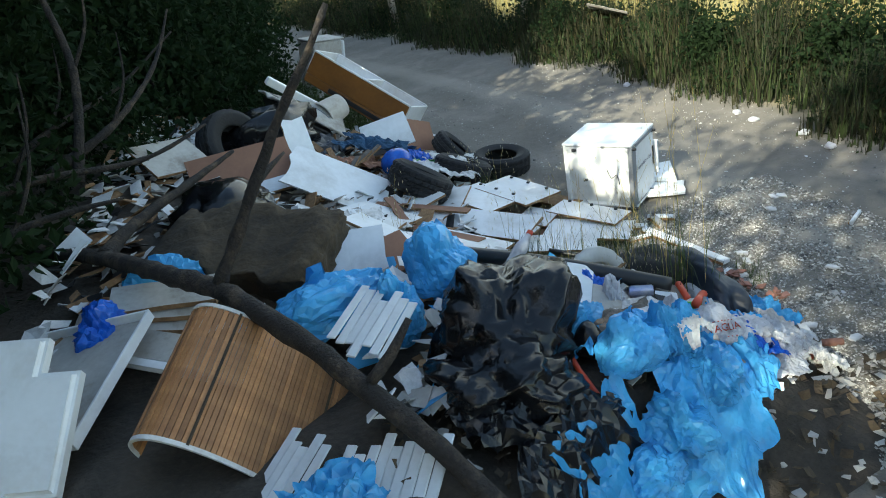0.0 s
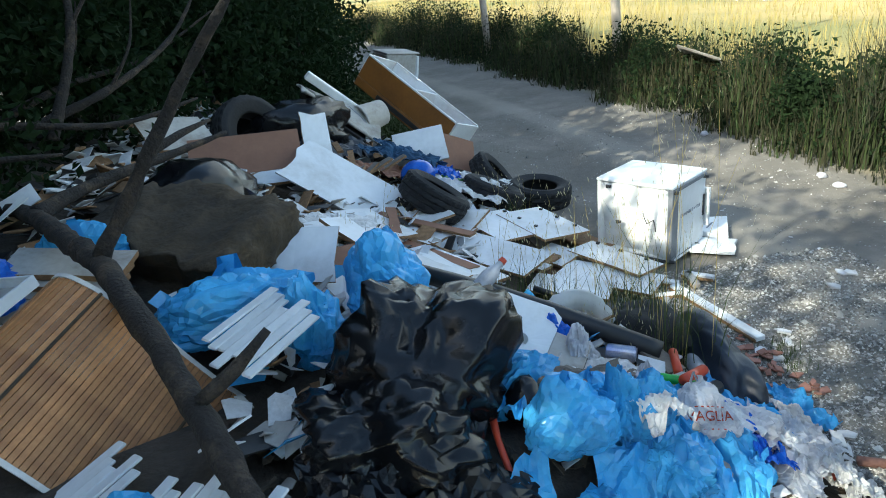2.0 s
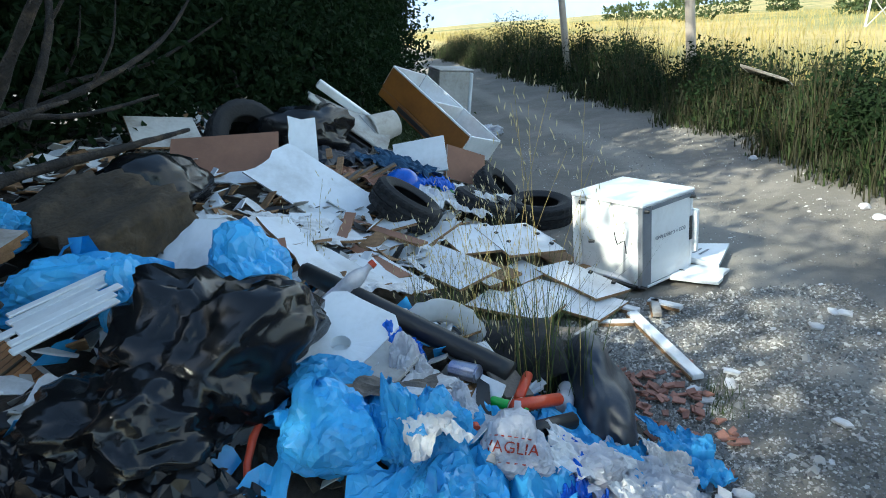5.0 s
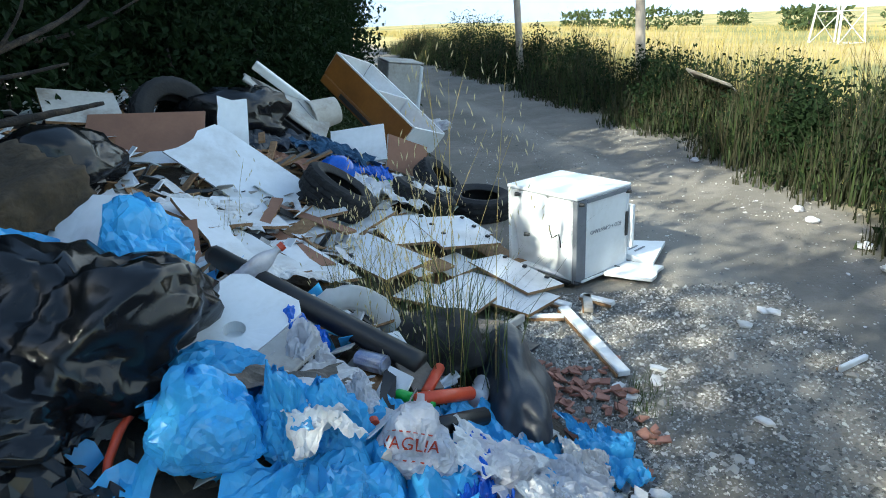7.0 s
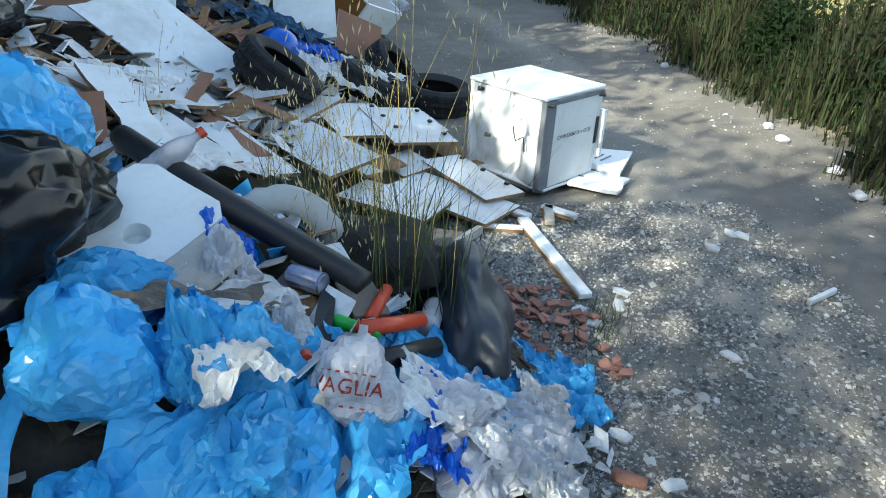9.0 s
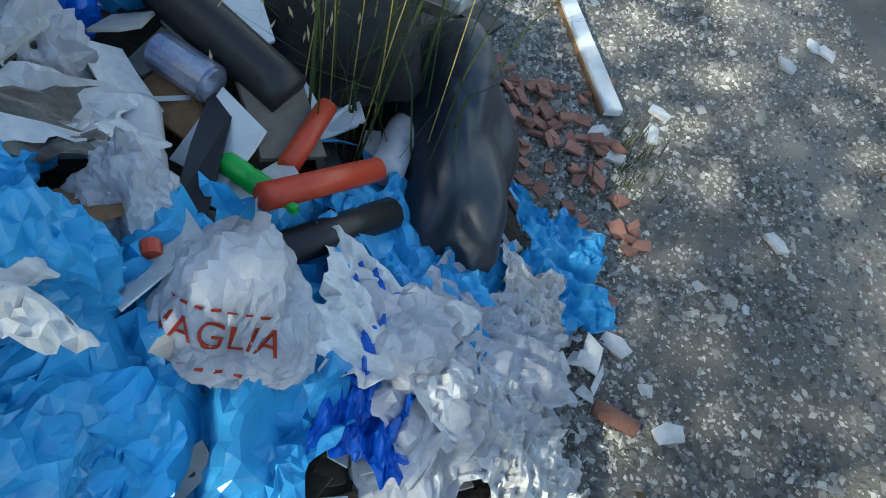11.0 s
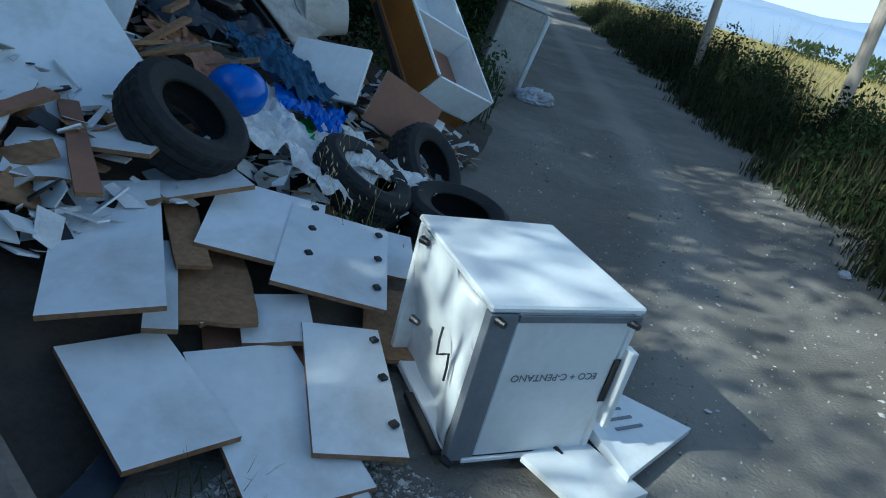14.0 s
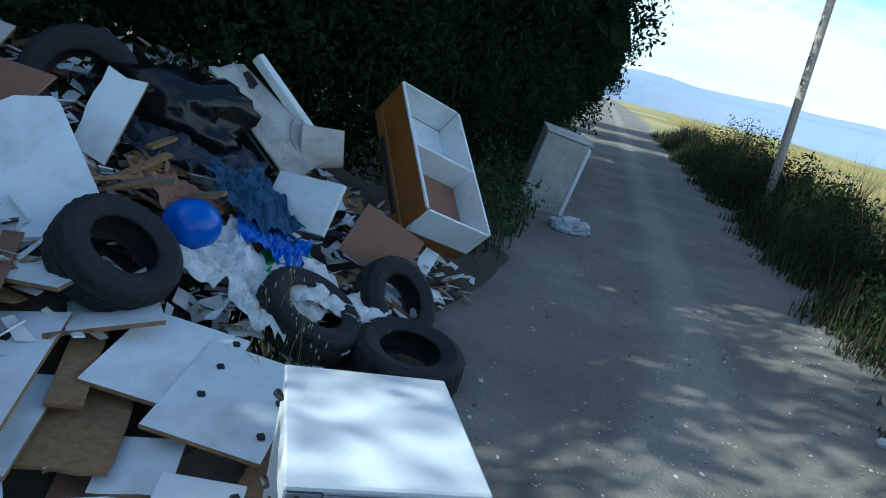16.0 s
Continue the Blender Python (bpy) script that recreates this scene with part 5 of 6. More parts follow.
ax, ay = Vector((0.49, 0.82, -0.27)).normalized(), Vector((-0.45, 0.77, 0.45)).normalized()
az = ax.cross(ay).normalized()
ay = az.cross(ax)
cb = thing("open_cabinet", Matrix.Translation((-1.46, 8.2, land(-1.46, 8.2) + 0.68)) @ Matrix((ax, ay, az)).transposed().to_4x4(), "orange veneer cabinet tipped over, pale inside", "cabinet")
CW, CL = 0.56, 1.24
part("back_board", block(-CW / 2, CW / 2, -CL / 2, CL / 2, -0.02, 0.0, 0.003), WHITE, cb)
for x0, x1 in ((-CW / 2 - 0.02, -CW / 2), (CW / 2, CW / 2 + 0.02)):
    part("side_board", block(x0, x1, -CL / 2, CL / 2, -0.02, 0.22, 0.003), WHITE if x0 > 0 else ORANGE_WOOD, cb)
    part("side_edge", block(x0 - 0.002, x1 + 0.002, -CL / 2, CL / 2, 0.222, 0.24, 0.003), WHITE, cb)
for y0, y1 in ((-CL / 2 - 0.02, -CL / 2), (-0.03, -0.012), (CL / 2, CL / 2 + 0.02)):
    part("shelf_board", block(-CW / 2, CW / 2, y0, y1, 0.002, 0.235, 0.003), WHITE, cb)
part("brown_divider", block(-0.2, 0.26, -0.5, -0.04, 0.004, 0.03, 0.003), CARD, cb)
part("outer_body", block(-CW / 2 - 0.02, CW / 2, -CL / 2, CL / 2, -0.12, -0.024, 0.01), ORANGE_WOOD, cb, "orange brown veneer carcass")
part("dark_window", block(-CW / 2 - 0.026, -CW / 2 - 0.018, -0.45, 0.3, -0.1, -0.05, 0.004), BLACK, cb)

f2 = thing("freezer_cabinet", pose(-1.62, 11.8, land(-1.62, 11.8) - 0.03, 6, 7, 26), "grey-white freezer cabinet leaning by the hedge", "freezer")
part("body", block(-0.28, 0.24, -0.24, 0.24, 0, 0.98, 0.015), MUD_BOARD, f2)
part("door", block(0.245, 0.3, -0.24, 0.24, 0.02, 0.96, 0.015), WHITE, f2)
part("lid", block(-0.29, 0.3, -0.25, 0.25, 0.984, 1.01, 0.012), MUD_BOARD, f2)
part("handle", block(0.302, 0.32, -0.2, -0.17, 0.4, 0.7, 0.006), GREY_METAL, f2)
bag(on(-0.95, 11.03, 0.02), (0.22, 0.2, 0.12), 20, CLEAR, 41, "carrier_bag", "white plastic scraps by the freezer", 4, 0.3, ears=False, knot=False)

bl = thing("play_ball", pose(*on(-1.58, 6.12, 0.22)), "blue rubber ball, slightly soft", "ball")
bm = bmesh.new()
bmesh.ops.create_icosphere(bm, subdivisions=4, radius=0.14)
for v in bm.verts:
    v.co.z *= 0.9
    v.co *= 1 + 0.02 * noise.noise(v.co * 12)
part("skin", bm, DEEP_BLUE, bl, smooth=True)
part("valve", block(-0.008, 0.008, -0.008, 0.008, 0.123, 0.13, 0.002), BLACK, bl)
rag((-1.66, 6.61, 0.22), (0.6, 0.36), -20, DENIM, 51, "denim_cloth", "dark blue denim cloth thrown on the heap", "cloth", 34, 0.1)
rag((-1.39, 6.53, 0.16), (0.32, 0.3), 20, DEEP_BLUE, 52, "plastic_scrap", "bright blue plastic scrap among rags", n=26, rough=0.1)
rag((-1.26, 6.21, 0.12), (0.6, 0.5), 10, PAPER, 53, "printed_cloth", "dirty grey printed cloth bundle", "cloth", 40, 0.1)
rag((-1.26, 6.51, 0.1), (0.4, 0.3), 70, GREEN, 54, "plastic_scrap", "green plastic scrap among rags", n=22, rough=0.05)
rag((-2.22, 6.72, 0.14), (0.7, 0.5), 40, SLATE, 55, "dark_cloth", "dark cloth hanging over the heap", "cloth", 30, 0.12)
rag((-0.94, 6.55, 0.14), (0.5, 0.34), 30, PAPER, 56, "waste_paper", "torn white paper in a tyre", "paper", 30, 0.1)
rag((-1.87, 6.30, 0.12), (0.5, 0.3), 0, CARD, 57, "torn_card", "torn brown card among planks", "card", 24, 0.08)
bag(on(-2.60, 6.85, 0.16), (0.55, 0.34, 0.3), 20, BLACK_BAG, 58, label="black sack at the dark back of the heap", sub=5, crease=0.2, ears=False, knot=False)
bag(on(-2.95, 4.89, 0.08), (0.4, 0.3, 0.24), 70, BLACK_BAG, 59, label="black sack under dead branches", sub=5, crease=0.2, ears=False, knot=False)
rng = random.Random(12)
for k in range(14):
    x, y = rng.uniform(-2.3, -1.7), rng.uniform(5.9, 6.5)
    board(0.05, rng.uniform(0.2, 0.5), on(x, y, rng.uniform(0.08, 0.26)), rng.uniform(0, 180), rng.uniform(-25, 25), rng.uniform(-20, 20), 0.02, OLD_WOOD if k % 2 else CHIPBOARD, CHIPBOARD, 0.01, seed=120 + k,
          name="splintered_slat", group="splintered slats", label="splintered pale wooden slat on the heap")

# ---- dead branches ----
db = thing("dead_branch", pose(-3.2, 3.75, heap(-3.2, 3.75)), "forked charred dead branch lying across the heap", "branch")
o = Vector((-3.2, 3.75, heap(-3.2, 3.75)))


def limb(points, radii, seed):
    part("limb", tube([Vector(p) - o for p in points], radii, 10, 0.35, seed=seed), BARK, db, smooth=True)


limb([(-4.0, 4.7, 1.02), (-3.6, 4.3, 1.06), (-3.2, 3.75, 1.1), (-2.87, 3.3, 1.1), (-2.66, 2.98, 1.04), (-2.46, 2.68, 0.92), (-2.28, 2.4, 0.8), (-2.12, 2.15, 0.62)], [0.038, 0.042, 0.045, 0.042, 0.041, 0.04, 0.038, 0.034], 1)
limb([(-2.87, 3.32, 1.12), (-2.74, 3.34, 1.3), (-2.6, 3.36, 1.5), (-2.44, 3.38, 1.72), (-2.26, 3.38, 1.94), (-2.14, 3.4, 2.1)], [0.034, 0.028, 0.024, 0.02, 0.017, 0.011], 2)
limb([(-2.64, 3.36, 1.46), (-2.54, 3.5, 1.5), (-2.46, 3.62, 1.52)], [0.02, 0.014, 0.006], 3)
limb([(-3.5, 4.2, 1.08), (-3.36, 4.5, 1.12), (-3.1, 4.9, 1.14), (-2.8, 5.3, 1.18)], [0.04, 0.032, 0.026, 0.012], 4)
limb([(-2.4, 2.6, 0.92), (-2.3, 2.64, 0.98), (-2.2, 2.7, 1.06)], [0.024, 0.02, 0.012], 5)
for k, pts in enumerate((((-3.9, 5.2, 1.35), (-3.5, 5.5, 1.5), (-3.2, 6.0, 1.75), (-3.0, 6.3, 2.1)), ((-4.4, 4.2, 1.3), (-3.9, 4.6, 1.45), (-3.3, 4.9, 1.36), (-2.9, 5.2, 1.42)),
                         ((-4.6, 5.4, 1.2), (-4.0, 5.9, 1.5), (-3.6, 6.6, 1.6), (-3.1, 7.0, 1.9)), ((-4.3, 3.8, 1.2), (-3.8, 4.1, 1.35), (-3.3, 4.2, 1.35)), ((-3.7, 5.0, 1.3), (-3.55, 5.3, 1.9), (-3.6, 5.5, 2.5), (-3.5, 5.6, 2.9)))):
    t = thing("dead_branch", pose(*pts[0]), "thin bare dead branch at the back of the heap", "branch", "thin dead branches")
    o = Vector(pts[0])
    n = len(pts)
    part("limb", tube([Vector(p) - o for p in pts], [0.035 - 0.028 * i / (n - 1) for i in range(n)], 7, 0.3, seed=k), BARK, t, smooth=True)
    q = Vector(pts[1]) - o
    part("twig", tube([q, q + Vector((0.15, 0.1, 0.25)), q + Vector((0.2, 0.2, 0.55))], [0.014, 0.01, 0.004], 5), BARK, t)

# ---- parked car whose bonnet corner shows at the edge of the walk ----
car = thing("parked_car", pose(1.4, 0.78, land(0, 0), 0, 0, 25), "dark blue car parked beside the heap", "car")
bm = bmesh.new()
prof = [(-2.0, 0.3), (-2.05, 0.55), (-2.0, 0.85), (-1.7, 0.92), (-1.15, 1.36), (-0.2, 1.42), (0.45, 1.3), (0.95, 0.92), (1.6, 0.84), (1.88, 0.74), (1.97, 0.55), (1.95, 0.3)]
cols = []
for sx, wide, in ((-1, 0.86), (-1, 0.8), (1, 0.8), (1, 0.86)):
    col = []
    for y, z in prof:
        inset = 0.0 if z < 0.93 else 0.22 * (z - 0.92) / 0.5
        nose = 0.16 * ease(1.45, 1.97, y) + 0.1 * ease(-1.7, -2.05, y)
        edge_ = wide == 0.86
        col.append(bm.verts.new((sx * (wide - inset - nose), y - (0.1 * edge_ if y > 1.8 else 0), z - (0.035 if edge_ and z > 0.5 else 0))))
    cols.append(col)
for c0, c1 in zip(cols, cols[1:]):
    for i in range(len(prof) - 1):
        bm.faces.new((c0[i], c1[i], c1[i + 1], c0[i + 1]))
bm.faces.new(cols[0]), bm.faces.new(cols[-1][::-1])
bm.faces.new([c[0] for c in cols]), bm.faces.new([c[-1] for c in cols][::-1])
bmesh.ops.recalc_face_normals(bm, faces=bm.faces[:])
bmesh.ops.bevel(bm, geom=bm.edges[:], offset=0.03, segments=2, affect="EDGES")
part("body", bm, CAR_PAINT, car, smooth=True)
part("windscreen", block(-0.55, 0.55, 0.66, 0.68, 1.0, 1.3, 0), GLASS, car)
for s_ in (-1, 1):
    part("headlight", block(s_ * 0.48 - 0.12, s_ * 0.48 + 0.12, 1.8, 1.93, 0.52, 0.62, 0.02), GLASS, car)
    for y in (-1.25, 1.2):
        bm = bmesh.new()
        bmesh.ops.create_cone(bm, cap_ends=True, segments=28, radius1=0.31, radius2=0.31, depth=0.2, matrix=Matrix.Translation((s_ * 0.78, y, 0.31)) @ pose(0, 0, 0, 0, 90, 0))
        bmesh.ops.bevel(bm, geom=bm.edges[:], offset=0.02, segments=2, affect="EDGES")
        wh = part("wheel", bm, RUBBER, car)
        bm = bmesh.new()
        bmesh.ops.create_cone(bm, cap_ends=True, segments=20, radius1=0.18, radius2=0.16, depth=0.22, matrix=Matrix.Translation((s_ * 0.785, y, 0.31)) @ pose(0, 0, 0, 0, 90, 0))
        part("rim", bm, GREY_METAL, wh)

# ---- oat grass growing through the heap ----
def oats(x, y, n, hgt, seed):
    t = thing("oat_grass_clump", pose(x, y, heap(x, y) - 0.02), "clump of dry wild oats growing through the heap", "grass clump", "clumps of wild oats")
    rng = random.Random(seed)

    def foot(r, c):
        a, q = r.uniform(0, 6.28, c), r.uniform(0, 0.2, c)
        return np.stack([np.cos(a) * q, np.sin(a) * q, np.zeros(c)], 1), np.ones(c)
    v, f = blades(n * 8, foot, hgt * 0.55, 0.0025, seed, 0.9)
    tagged(sheet("leaf_tuft", v, f, GREEN_GRASS, t), kind="stuff")
    bm, heads, hf = bmesh.new(), [], []
    for k in range(n):
        a, b = rng.uniform(0, 6.28), rng.uniform(0.05, 0.3) * hgt
        q0 = Vector((rng.uniform(-0.15, 0.15), rng.uniform(-0.15, 0.15), 0))
        h = hgt * rng.uniform(0.65, 1.1)
        tip = q0 + Vector((math.cos(a) * b, math.sin(a) * b, h))
        mid = (q0 + tip) / 2 + Vector((0, 0, 0.08 * h)) - Vector((math.cos(a), math.sin(a), 0)) * b * 0.2
        tube([q0, mid, tip], [0.0014, 0.0012, 0.0007], 3, bm=bm)
        for j in range(14):
            c = tip + Vector((rng.uniform(-0.05, 0.05) + math.cos(a) * 0.02 * j * 0.3, rng.uniform(-0.05, 0.05), -0.026 * j + 0.05))
            d = Vector((rng.uniform(-0.5, 0.5), rng.uniform(-0.5, 0.5), -1)).normalized() * rng.uniform(0.024, 0.034)
            e = d.orthogonal().normalized() * 0.003
            i0 = len(heads)
            heads += [tuple(c), tuple(c + d * 0.5 + e), tuple(c + d), tuple(c + d * 0.5 - e)]
            hf.append((i0, i0 + 1, i0 + 2, i0 + 3))
    tagged(part("stalk_tuft", bm, DRY_GRASS, t), kind="stuff")
    tagged(sheet("oat_seed", heads, hf, OAT, t, "pale drooping oat seed heads"), kind="stuff")


oats(-0.74, 3.5, 10, 0.7, 1)
oats(-0.86, 3.6, 7, 0.75, 2)
oats(-0.68, 3.34, 7, 1.2, 3)
oats(-1.1, 3.8, 6, 0.6, 4)
oats(-0.85, 3.4, 6, 0.5, 5)
oats(-0.86, 6.0, 8, 0.45, 6)
oats(-1.15, 4.1, 6, 0.6, 7)
oats(-2.0, 4.6, 4, 0.45, 8)
for k, (x, y, s_) in enumerate(((0.04, 3.62, 0.06), (0.08, 3.76, 0.08), (-0.5, 4.35, 0.12), (-0.4, 4.5, 0.1))):
    def foot(r, c, x=x, y=y):
        return np.stack([x + r.normal(size=c) * 0.05, y + r.normal(size=c) * 0.05, np.full(c, 0.0)], 1), np.ones(c)
    v, f = blades(50, foot, s_, 0.002, 200 + k, 0.9)
    tagged(sheet("weed_tuft", v, f, GREEN_GRASS), "small green weed tuft in the gravel", "weed", kind="stuff")

# ---- thing in the verge ----
vt = thing("sheet_panel", pose(2.75, 10.2, land(2.75, 10.2) + 0.6, 20, 14, 60), "pale corrugated sheet thrown into the verge", "sheet")
bm = bmesh.new()
bmesh.ops.create_grid(bm, x_segments=40, y_segments=3, size=0.5)
for v in bm.verts:
    v.co = Vector((v.co.x * 0.9, v.co.y * 0.6, 0.012 * math.sin(v.co.x * 60)))
bmesh.ops.solidify(bm, geom=bm.faces[:], thickness=0.004)
part("corrugated_sheet", bm, MUD_BOARD, vt)
for k, (x, y) in enumerate(((1.3, 13.4), (1.4, 12.8), (2.0, 6.3), (1.95, 6.0), (2.0, 5.4), (1.85, 8.2), (1.9, 5.0), (0.9, 14.2))):
    bag((x, y, land(x, y) + 0.02), (0.05, 0.04, 0.03), 40 * k, CLEAR if k != 1 else DENIM, 70 + k, "roadside_litter", "crumpled pale litter at the foot of the verge", 3, 0.3, ears=False, knot=False, group="litter along the verge")

# ---- scraps, shards, chips and gravel ----
def scraps(name, label, mat, n, box, size, thick, seed, lift=0.06, tilt=0.6, foot=False):
    rng = random.Random(seed)
    vs, fs = [], []
    for k in range(n):
        x, y = rng.uniform(box[0], box[1]), rng.uniform(box[2], box[3])
        if not foot and ((x > -1.3 and 4.3 < y < 5.9) or (x < -2.4 and y < 3.5) or (x > -1.6 and y < 3.0 and k % 4) or y < 2.6 or (-1.7 < x < -0.5 and 3.85 < y < 4.7) or (-3.1 < x < -2.4 and 3.6 < y < 4.4)):
            continue
        m = Matrix.Translation((x, y, heap(x, y) + rng.uniform(0, lift))) @ Euler((rng.uniform(-tilt, tilt), rng.uniform(-tilt, tilt), rng.uniform(0, 6.28))).to_matrix().to_4x4()
        a, b = rng.uniform(*size), rng.uniform(*size) * 0.6
        ring = [(-a, -b * rng.uniform(0.4, 1)), (a * rng.uniform(0.3, 1), -b), (a, b * rng.uniform(0.2, 1)), (0, b * rng.uniform(0.7, 1.2)), (-a * rng.uniform(0.4, 1), b)]
        warp = rng.uniform(-0.3, 0.3)
        i0 = len(vs)
        vs += [tuple(m @ Vector((p, q, z + warp * p * q / a))) for z in (0, thick) for p, q in ring]
        fs += [(i0 + 4, i0 + 3, i0 + 2, i0 + 1, i0), tuple(range(i0 + 5, i0 + 10))] + [(i0 + i, i0 + (i + 1) % 5, i0 + 5 + (i + 1) % 5, i0 + 5 + i) for i in range(5)]
    return tagged(sheet(name, vs, fs, mat), label, "scraps", kind="stuff")


HB = (-3.8, -0.75, 2.4, 8.0)
scraps("paper_scraps", "torn dirty paper and plaster scraps over the heap", PAPER, 900, HB, (0.02, 0.09), 0.003, 1, 0.1)
scraps("wood_scraps", "splinters and brown wood scraps over the heap", CHIPBOARD, 480, HB, (0.02, 0.12), 0.008, 2, 0.09)
scraps("dark_scraps", "dark rags and rubber scraps over the heap", BLACK, 300, HB, (0.03, 0.12), 0.006, 3, 0.08)
scraps("white_scraps", "white plastic and laminate scraps over the heap", WHITE, 420, HB, (0.03, 0.12), 0.008, 4, 0.1)
scraps("blue_scraps", "torn blue plastic scraps over the heap", BLUE_BAG, 160, (-3.2, -0.6, 2.4, 4.2), (0.03, 0.1), 0.002, 5, 0.1, 0.9)
scraps("grey_scraps", "grey muddy scraps over the heap", MUD_BOARD, 500, HB, (0.02, 0.09), 0.006, 6, 0.1)
scraps("front_scraps", "small mixed litter along the foot of the heap", PAPER, 260, (-0.7, -0.1, 2.6, 3.3), (0.01, 0.05), 0.003, 7, 0.05)

scraps("foot_litter", "small torn paper, twigs and shards on the dark soil before the heap", MUD_BOARD, 320, (-2.2, 0.2, 1.8, 2.75), (0.008, 0.035), 0.003, 8, 0.02, 0.4, True)
scraps("leaf_litter", "dead leaves and bark on the dark soil before the heap", CHARRED, 700, (-2.4, 0.2, 1.7, 2.75), (0.01, 0.04), 0.002, 9, 0.03, 0.8, True)


def gravel(name, n, spot, size, seed):
    rng = np.random.RandomState(seed)
    base = np.array([(1, 0, 0), (0, 1, 0), (-1, 0, 0), (0, -1, 0), (0, 0, 0.8), (0, 0, -0.6)], float)
    tri = np.array([(0, 1, 4), (1, 2, 4), (2, 3, 4), (3, 0, 4), (1, 0, 5), (2, 1, 5), (3, 2, 5), (0, 3, 5)])
    x, y = spot(rng, n)
    z = np.array([ground_z(a, b) for a, b in zip(x, y)])
    s = size * rng.lognormal(0, 0.45, n)
    v = base[None] * (s[:, None] * rng.uniform(0.6, 1.3, (n, 3)))[:, None, :]
    v = v + rng.uniform(-0.25, 0.25, v.shape) * s[:, None, None]
    a = rng.uniform(0, 6.28, n)[:, None]
    v = np.stack([v[..., 0] * np.cos(a) - v[..., 1] * np.sin(a) + x[:, None], v[..., 0] * np.sin(a) + v[..., 1] * np.cos(a) + y[:, None], v[..., 2] + z[:, None]], 2)
    f = tri[None] + 6 * np.arange(n)[:, None, None]
    return v.reshape(-1, 3).tolist(), f.reshape(-1, 3).tolist()


def gravel_material(name, lo, hi):
    m = material(name, lo, hi, 0.9, 30, 0.1)
    t = m.node_tree
    b = t.nodes["Principled BSDF"]
    g, r = t.nodes.new("ShaderNodeNewGeometry"), t.nodes.new("ShaderNodeValToRGB")
    e = r.color_ramp.elements
    e[0].color, e[1].color = (*lo, 1), (*hi, 1)
    e[0].position, e[1].position = 0.1, 1.0
    mid = e.new(0.75)
    mid.color = (0.37, 0.35, 0.32, 1)
    t.links.new(g.outputs["Random Per Island"], r.inputs[0])
    t.links.new(r.outputs[0], b.inputs["Base Color"])
    return m


GRAVEL = gravel_material("mixed_gravel", (0.11, 0.104, 0.095), (0.62, 0.6, 0.55))
v, f = gravel("a", 60000, lambda r, n: (-0.5 + 1.7 * r.uniform(0, 1, n) ** 2.1, 2.0 + 2.9 * r.uniform(0, 1, n)), 0.0056, 1)
tagged(sheet("roadside_gravel", v, f, GRAVEL), "loose pale limestone gravel at the edge of the track", "gravel", kind="stuff")
v, f = gravel("b", 9000, lambda r, n: (-0.6 + 3.4 * r.uniform(0, 1, n), 1.8 + 9 * r.uniform(0, 1, n) ** 1.3), 0.005, 2)
tagged(sheet("track_gravel", v, f, GRAVEL), "scattered small stones on the dusty track", "gravel", kind="stuff")

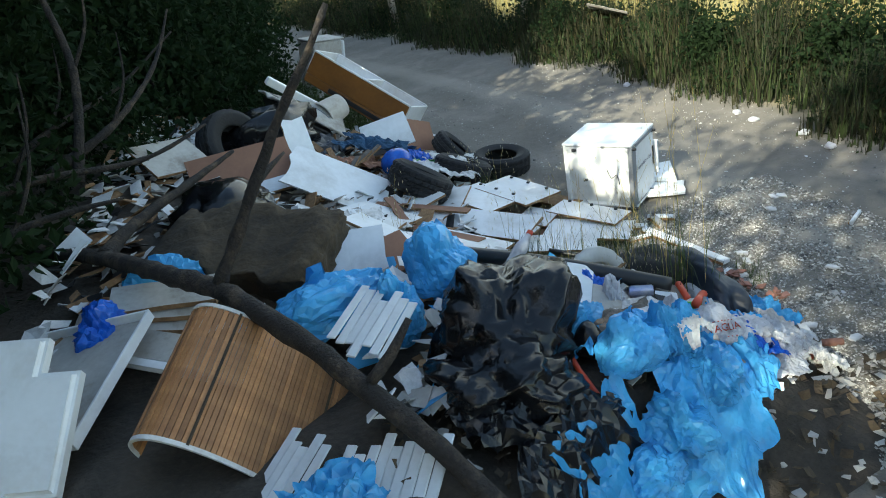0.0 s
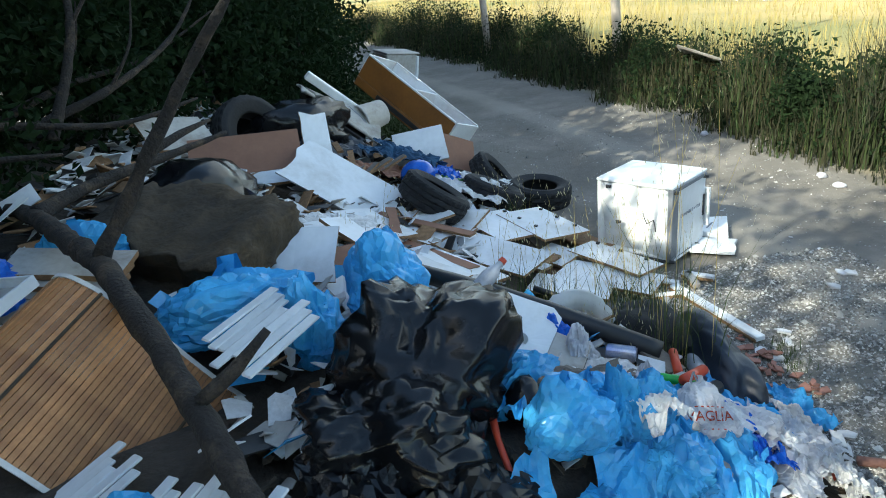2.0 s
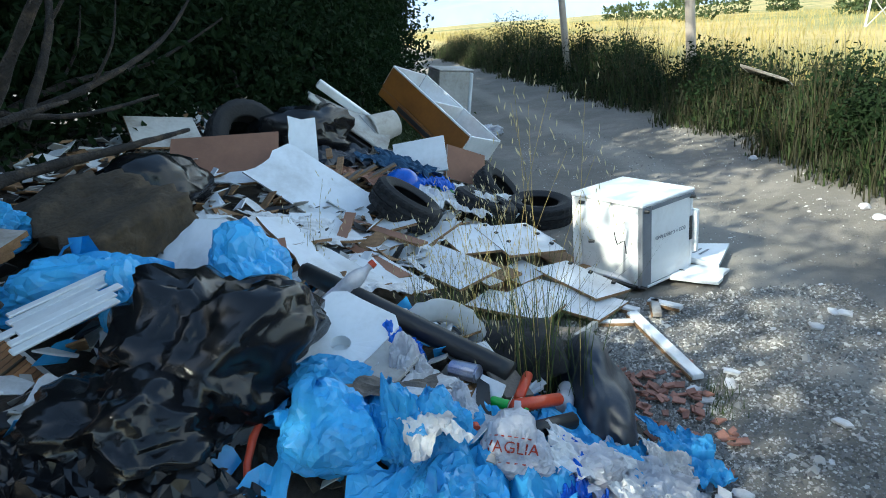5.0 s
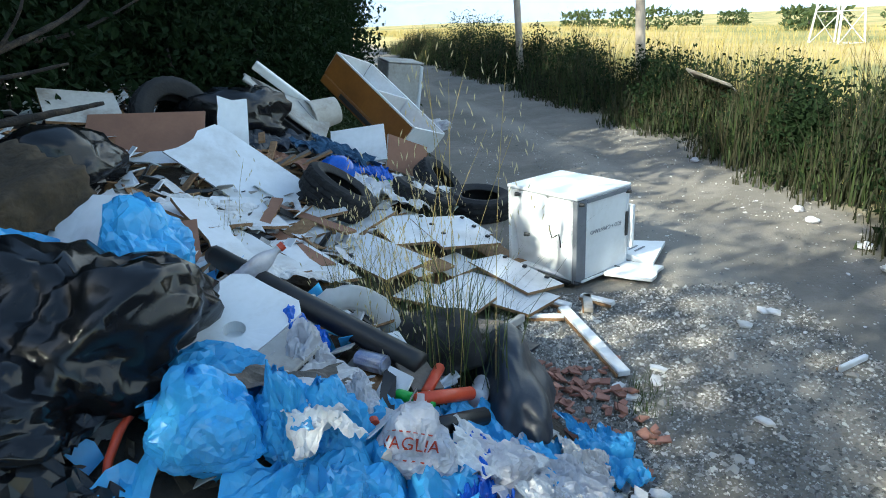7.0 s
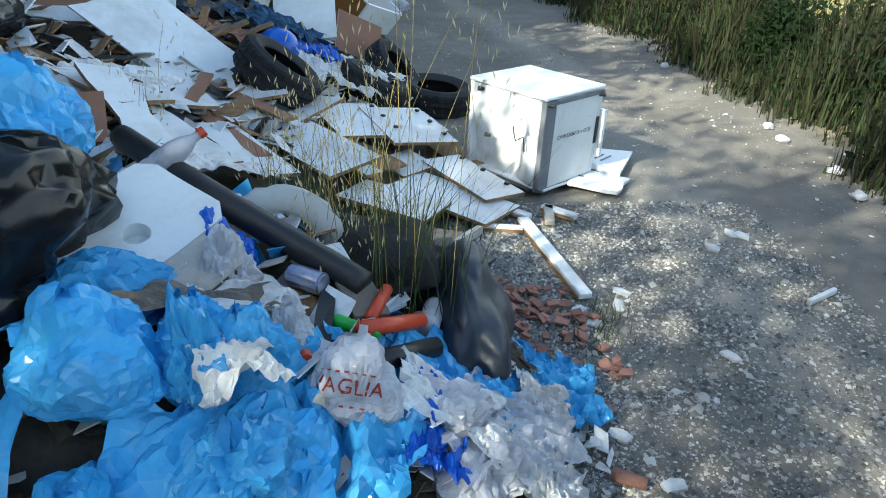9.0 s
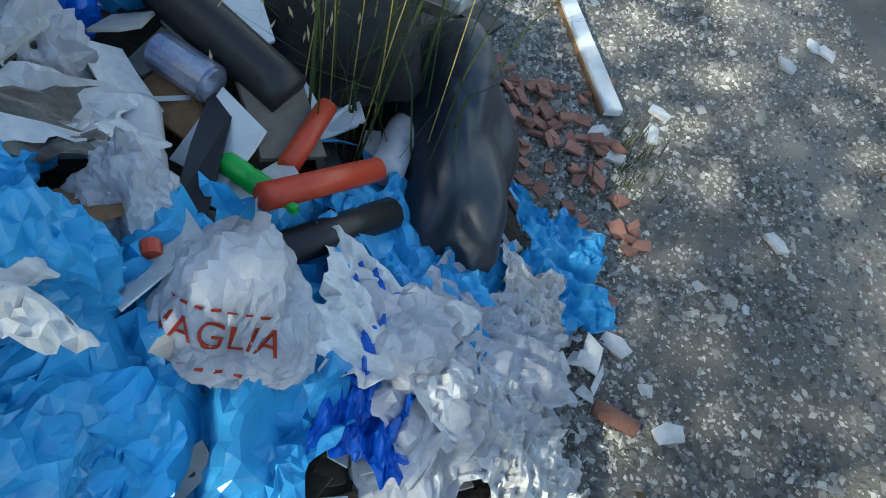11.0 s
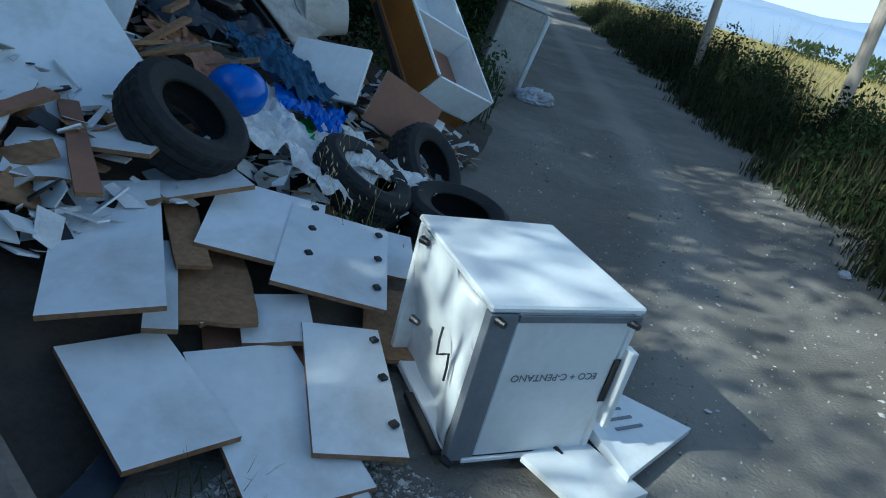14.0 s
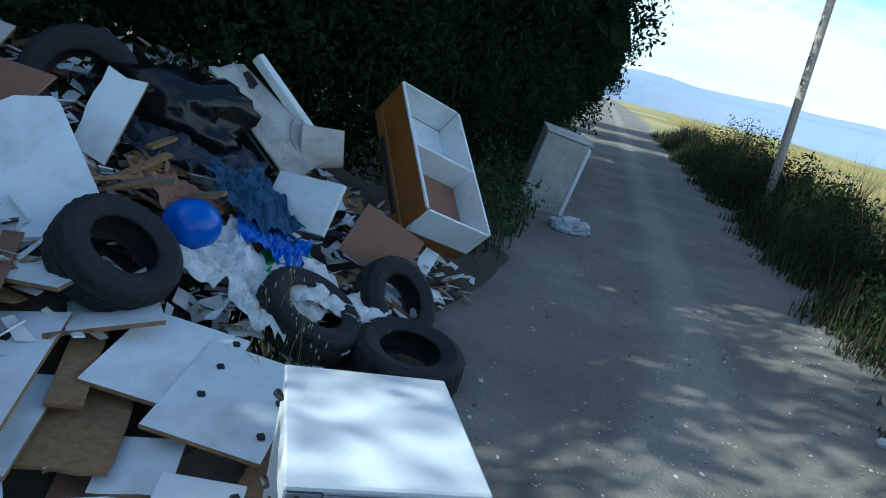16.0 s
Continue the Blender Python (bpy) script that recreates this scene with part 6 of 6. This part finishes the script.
rb = thing("brick_rubble", pose(-0.22, 3.78, 0.0), "broken terracotta brick shards on the gravel", "rubble")
shards = []
rng = random.Random(3)
for k in range(6):
    a, b, h = rng.uniform(0.012, 0.036), rng.uniform(0.01, 0.024), rng.uniform(0.008, 0.02)
    me = bpy.data.meshes.new("brick_shard")
    ring = [(-a, -b), (a * rng.uniform(0.4, 1), -b), (a, b * rng.uniform(0.2, 1)), (-a * rng.uniform(0.2, 0.9), b)]
    me.from_pydata([(x, y, z) for z in (0, h * 0.6) for x, y in ring], [], [(3, 2, 1, 0), (4, 5, 6, 7)] + [(i, (i + 1) % 4, 4 + (i + 1) % 4, 4 + i) for i in range(4)])
    me.materials.append(BRICK)
    shards.append(me)
for k in range(110):
    ob = new("brick_shard", rng.choice(shards))
    ob.parent = rb
    x, y = rng.gauss(-0.05, 0.14), rng.gauss(0.02, 0.13)
    if k > 85:
        x, y = rng.uniform(0.1, 0.3), rng.uniform(-0.6, 0.0)
    ob.matrix_local = pose(x, y, rng.uniform(0.004, 0.03), rng.uniform(-25, 25), rng.uniform(-25, 25), rng.uniform(0, 360))
chip = bpy.data.meshes.new("plaster_chip")
chip.from_pydata([(x, y, z) for z in (0, 0.008) for x, y in ((-0.03, -0.02), (0.024, -0.026), (0.034, 0.012), (0.004, 0.03), (-0.028, 0.02))], [],
                 [(4, 3, 2, 1, 0), (5, 6, 7, 8, 9)] + [(i, (i + 1) % 5, 5 + (i + 1) % 5, 5 + i) for i in range(5)])
chip.materials.append(PAPER)
spots = [(0.98, 4.5), (0.48, 3.5), (0.2, 3.95), (-0.02, 3.8), (0.16, 3.85), (0.76, 4.35), (0.02, 3.72), (0.93, 4.52), (0.05, 2.9), (-0.05, 3.1)] + [(rng.uniform(-0.4, 2.2), rng.uniform(2.4, 7.5)) for _ in range(46)]
for k, (x, y) in enumerate(spots):
    ob = new("plaster_chip", chip)
    s_ = 1.2 if k < 10 else rng.uniform(0.2, 0.5)
    ob.matrix_world = pose(x, y, ground_z(x, y) + 0.004, rng.uniform(-8, 8), rng.uniform(-8, 8), rng.uniform(0, 360)) @ Matrix.Diagonal((s_, s_ * rng.uniform(0.6, 1.2), s_, 1))
    tagged(ob, "small white plaster chip lying on the track", "chip", "white chips on the track")
for k, (x, y, r_) in enumerate(((-0.38, 3.98, 20), (-0.42, 4.2, 60), (-0.7, 4.4, 10))):
    board(0.1, 0.2, (x, y, heap(x, y) + 0.02), r_, 3, 4, 0.014, SLATE, SLATE, 0.01, seed=140 + k, name="rubber_offcut", label="dark rubber offcut on the gravel", group="rubber offcuts")
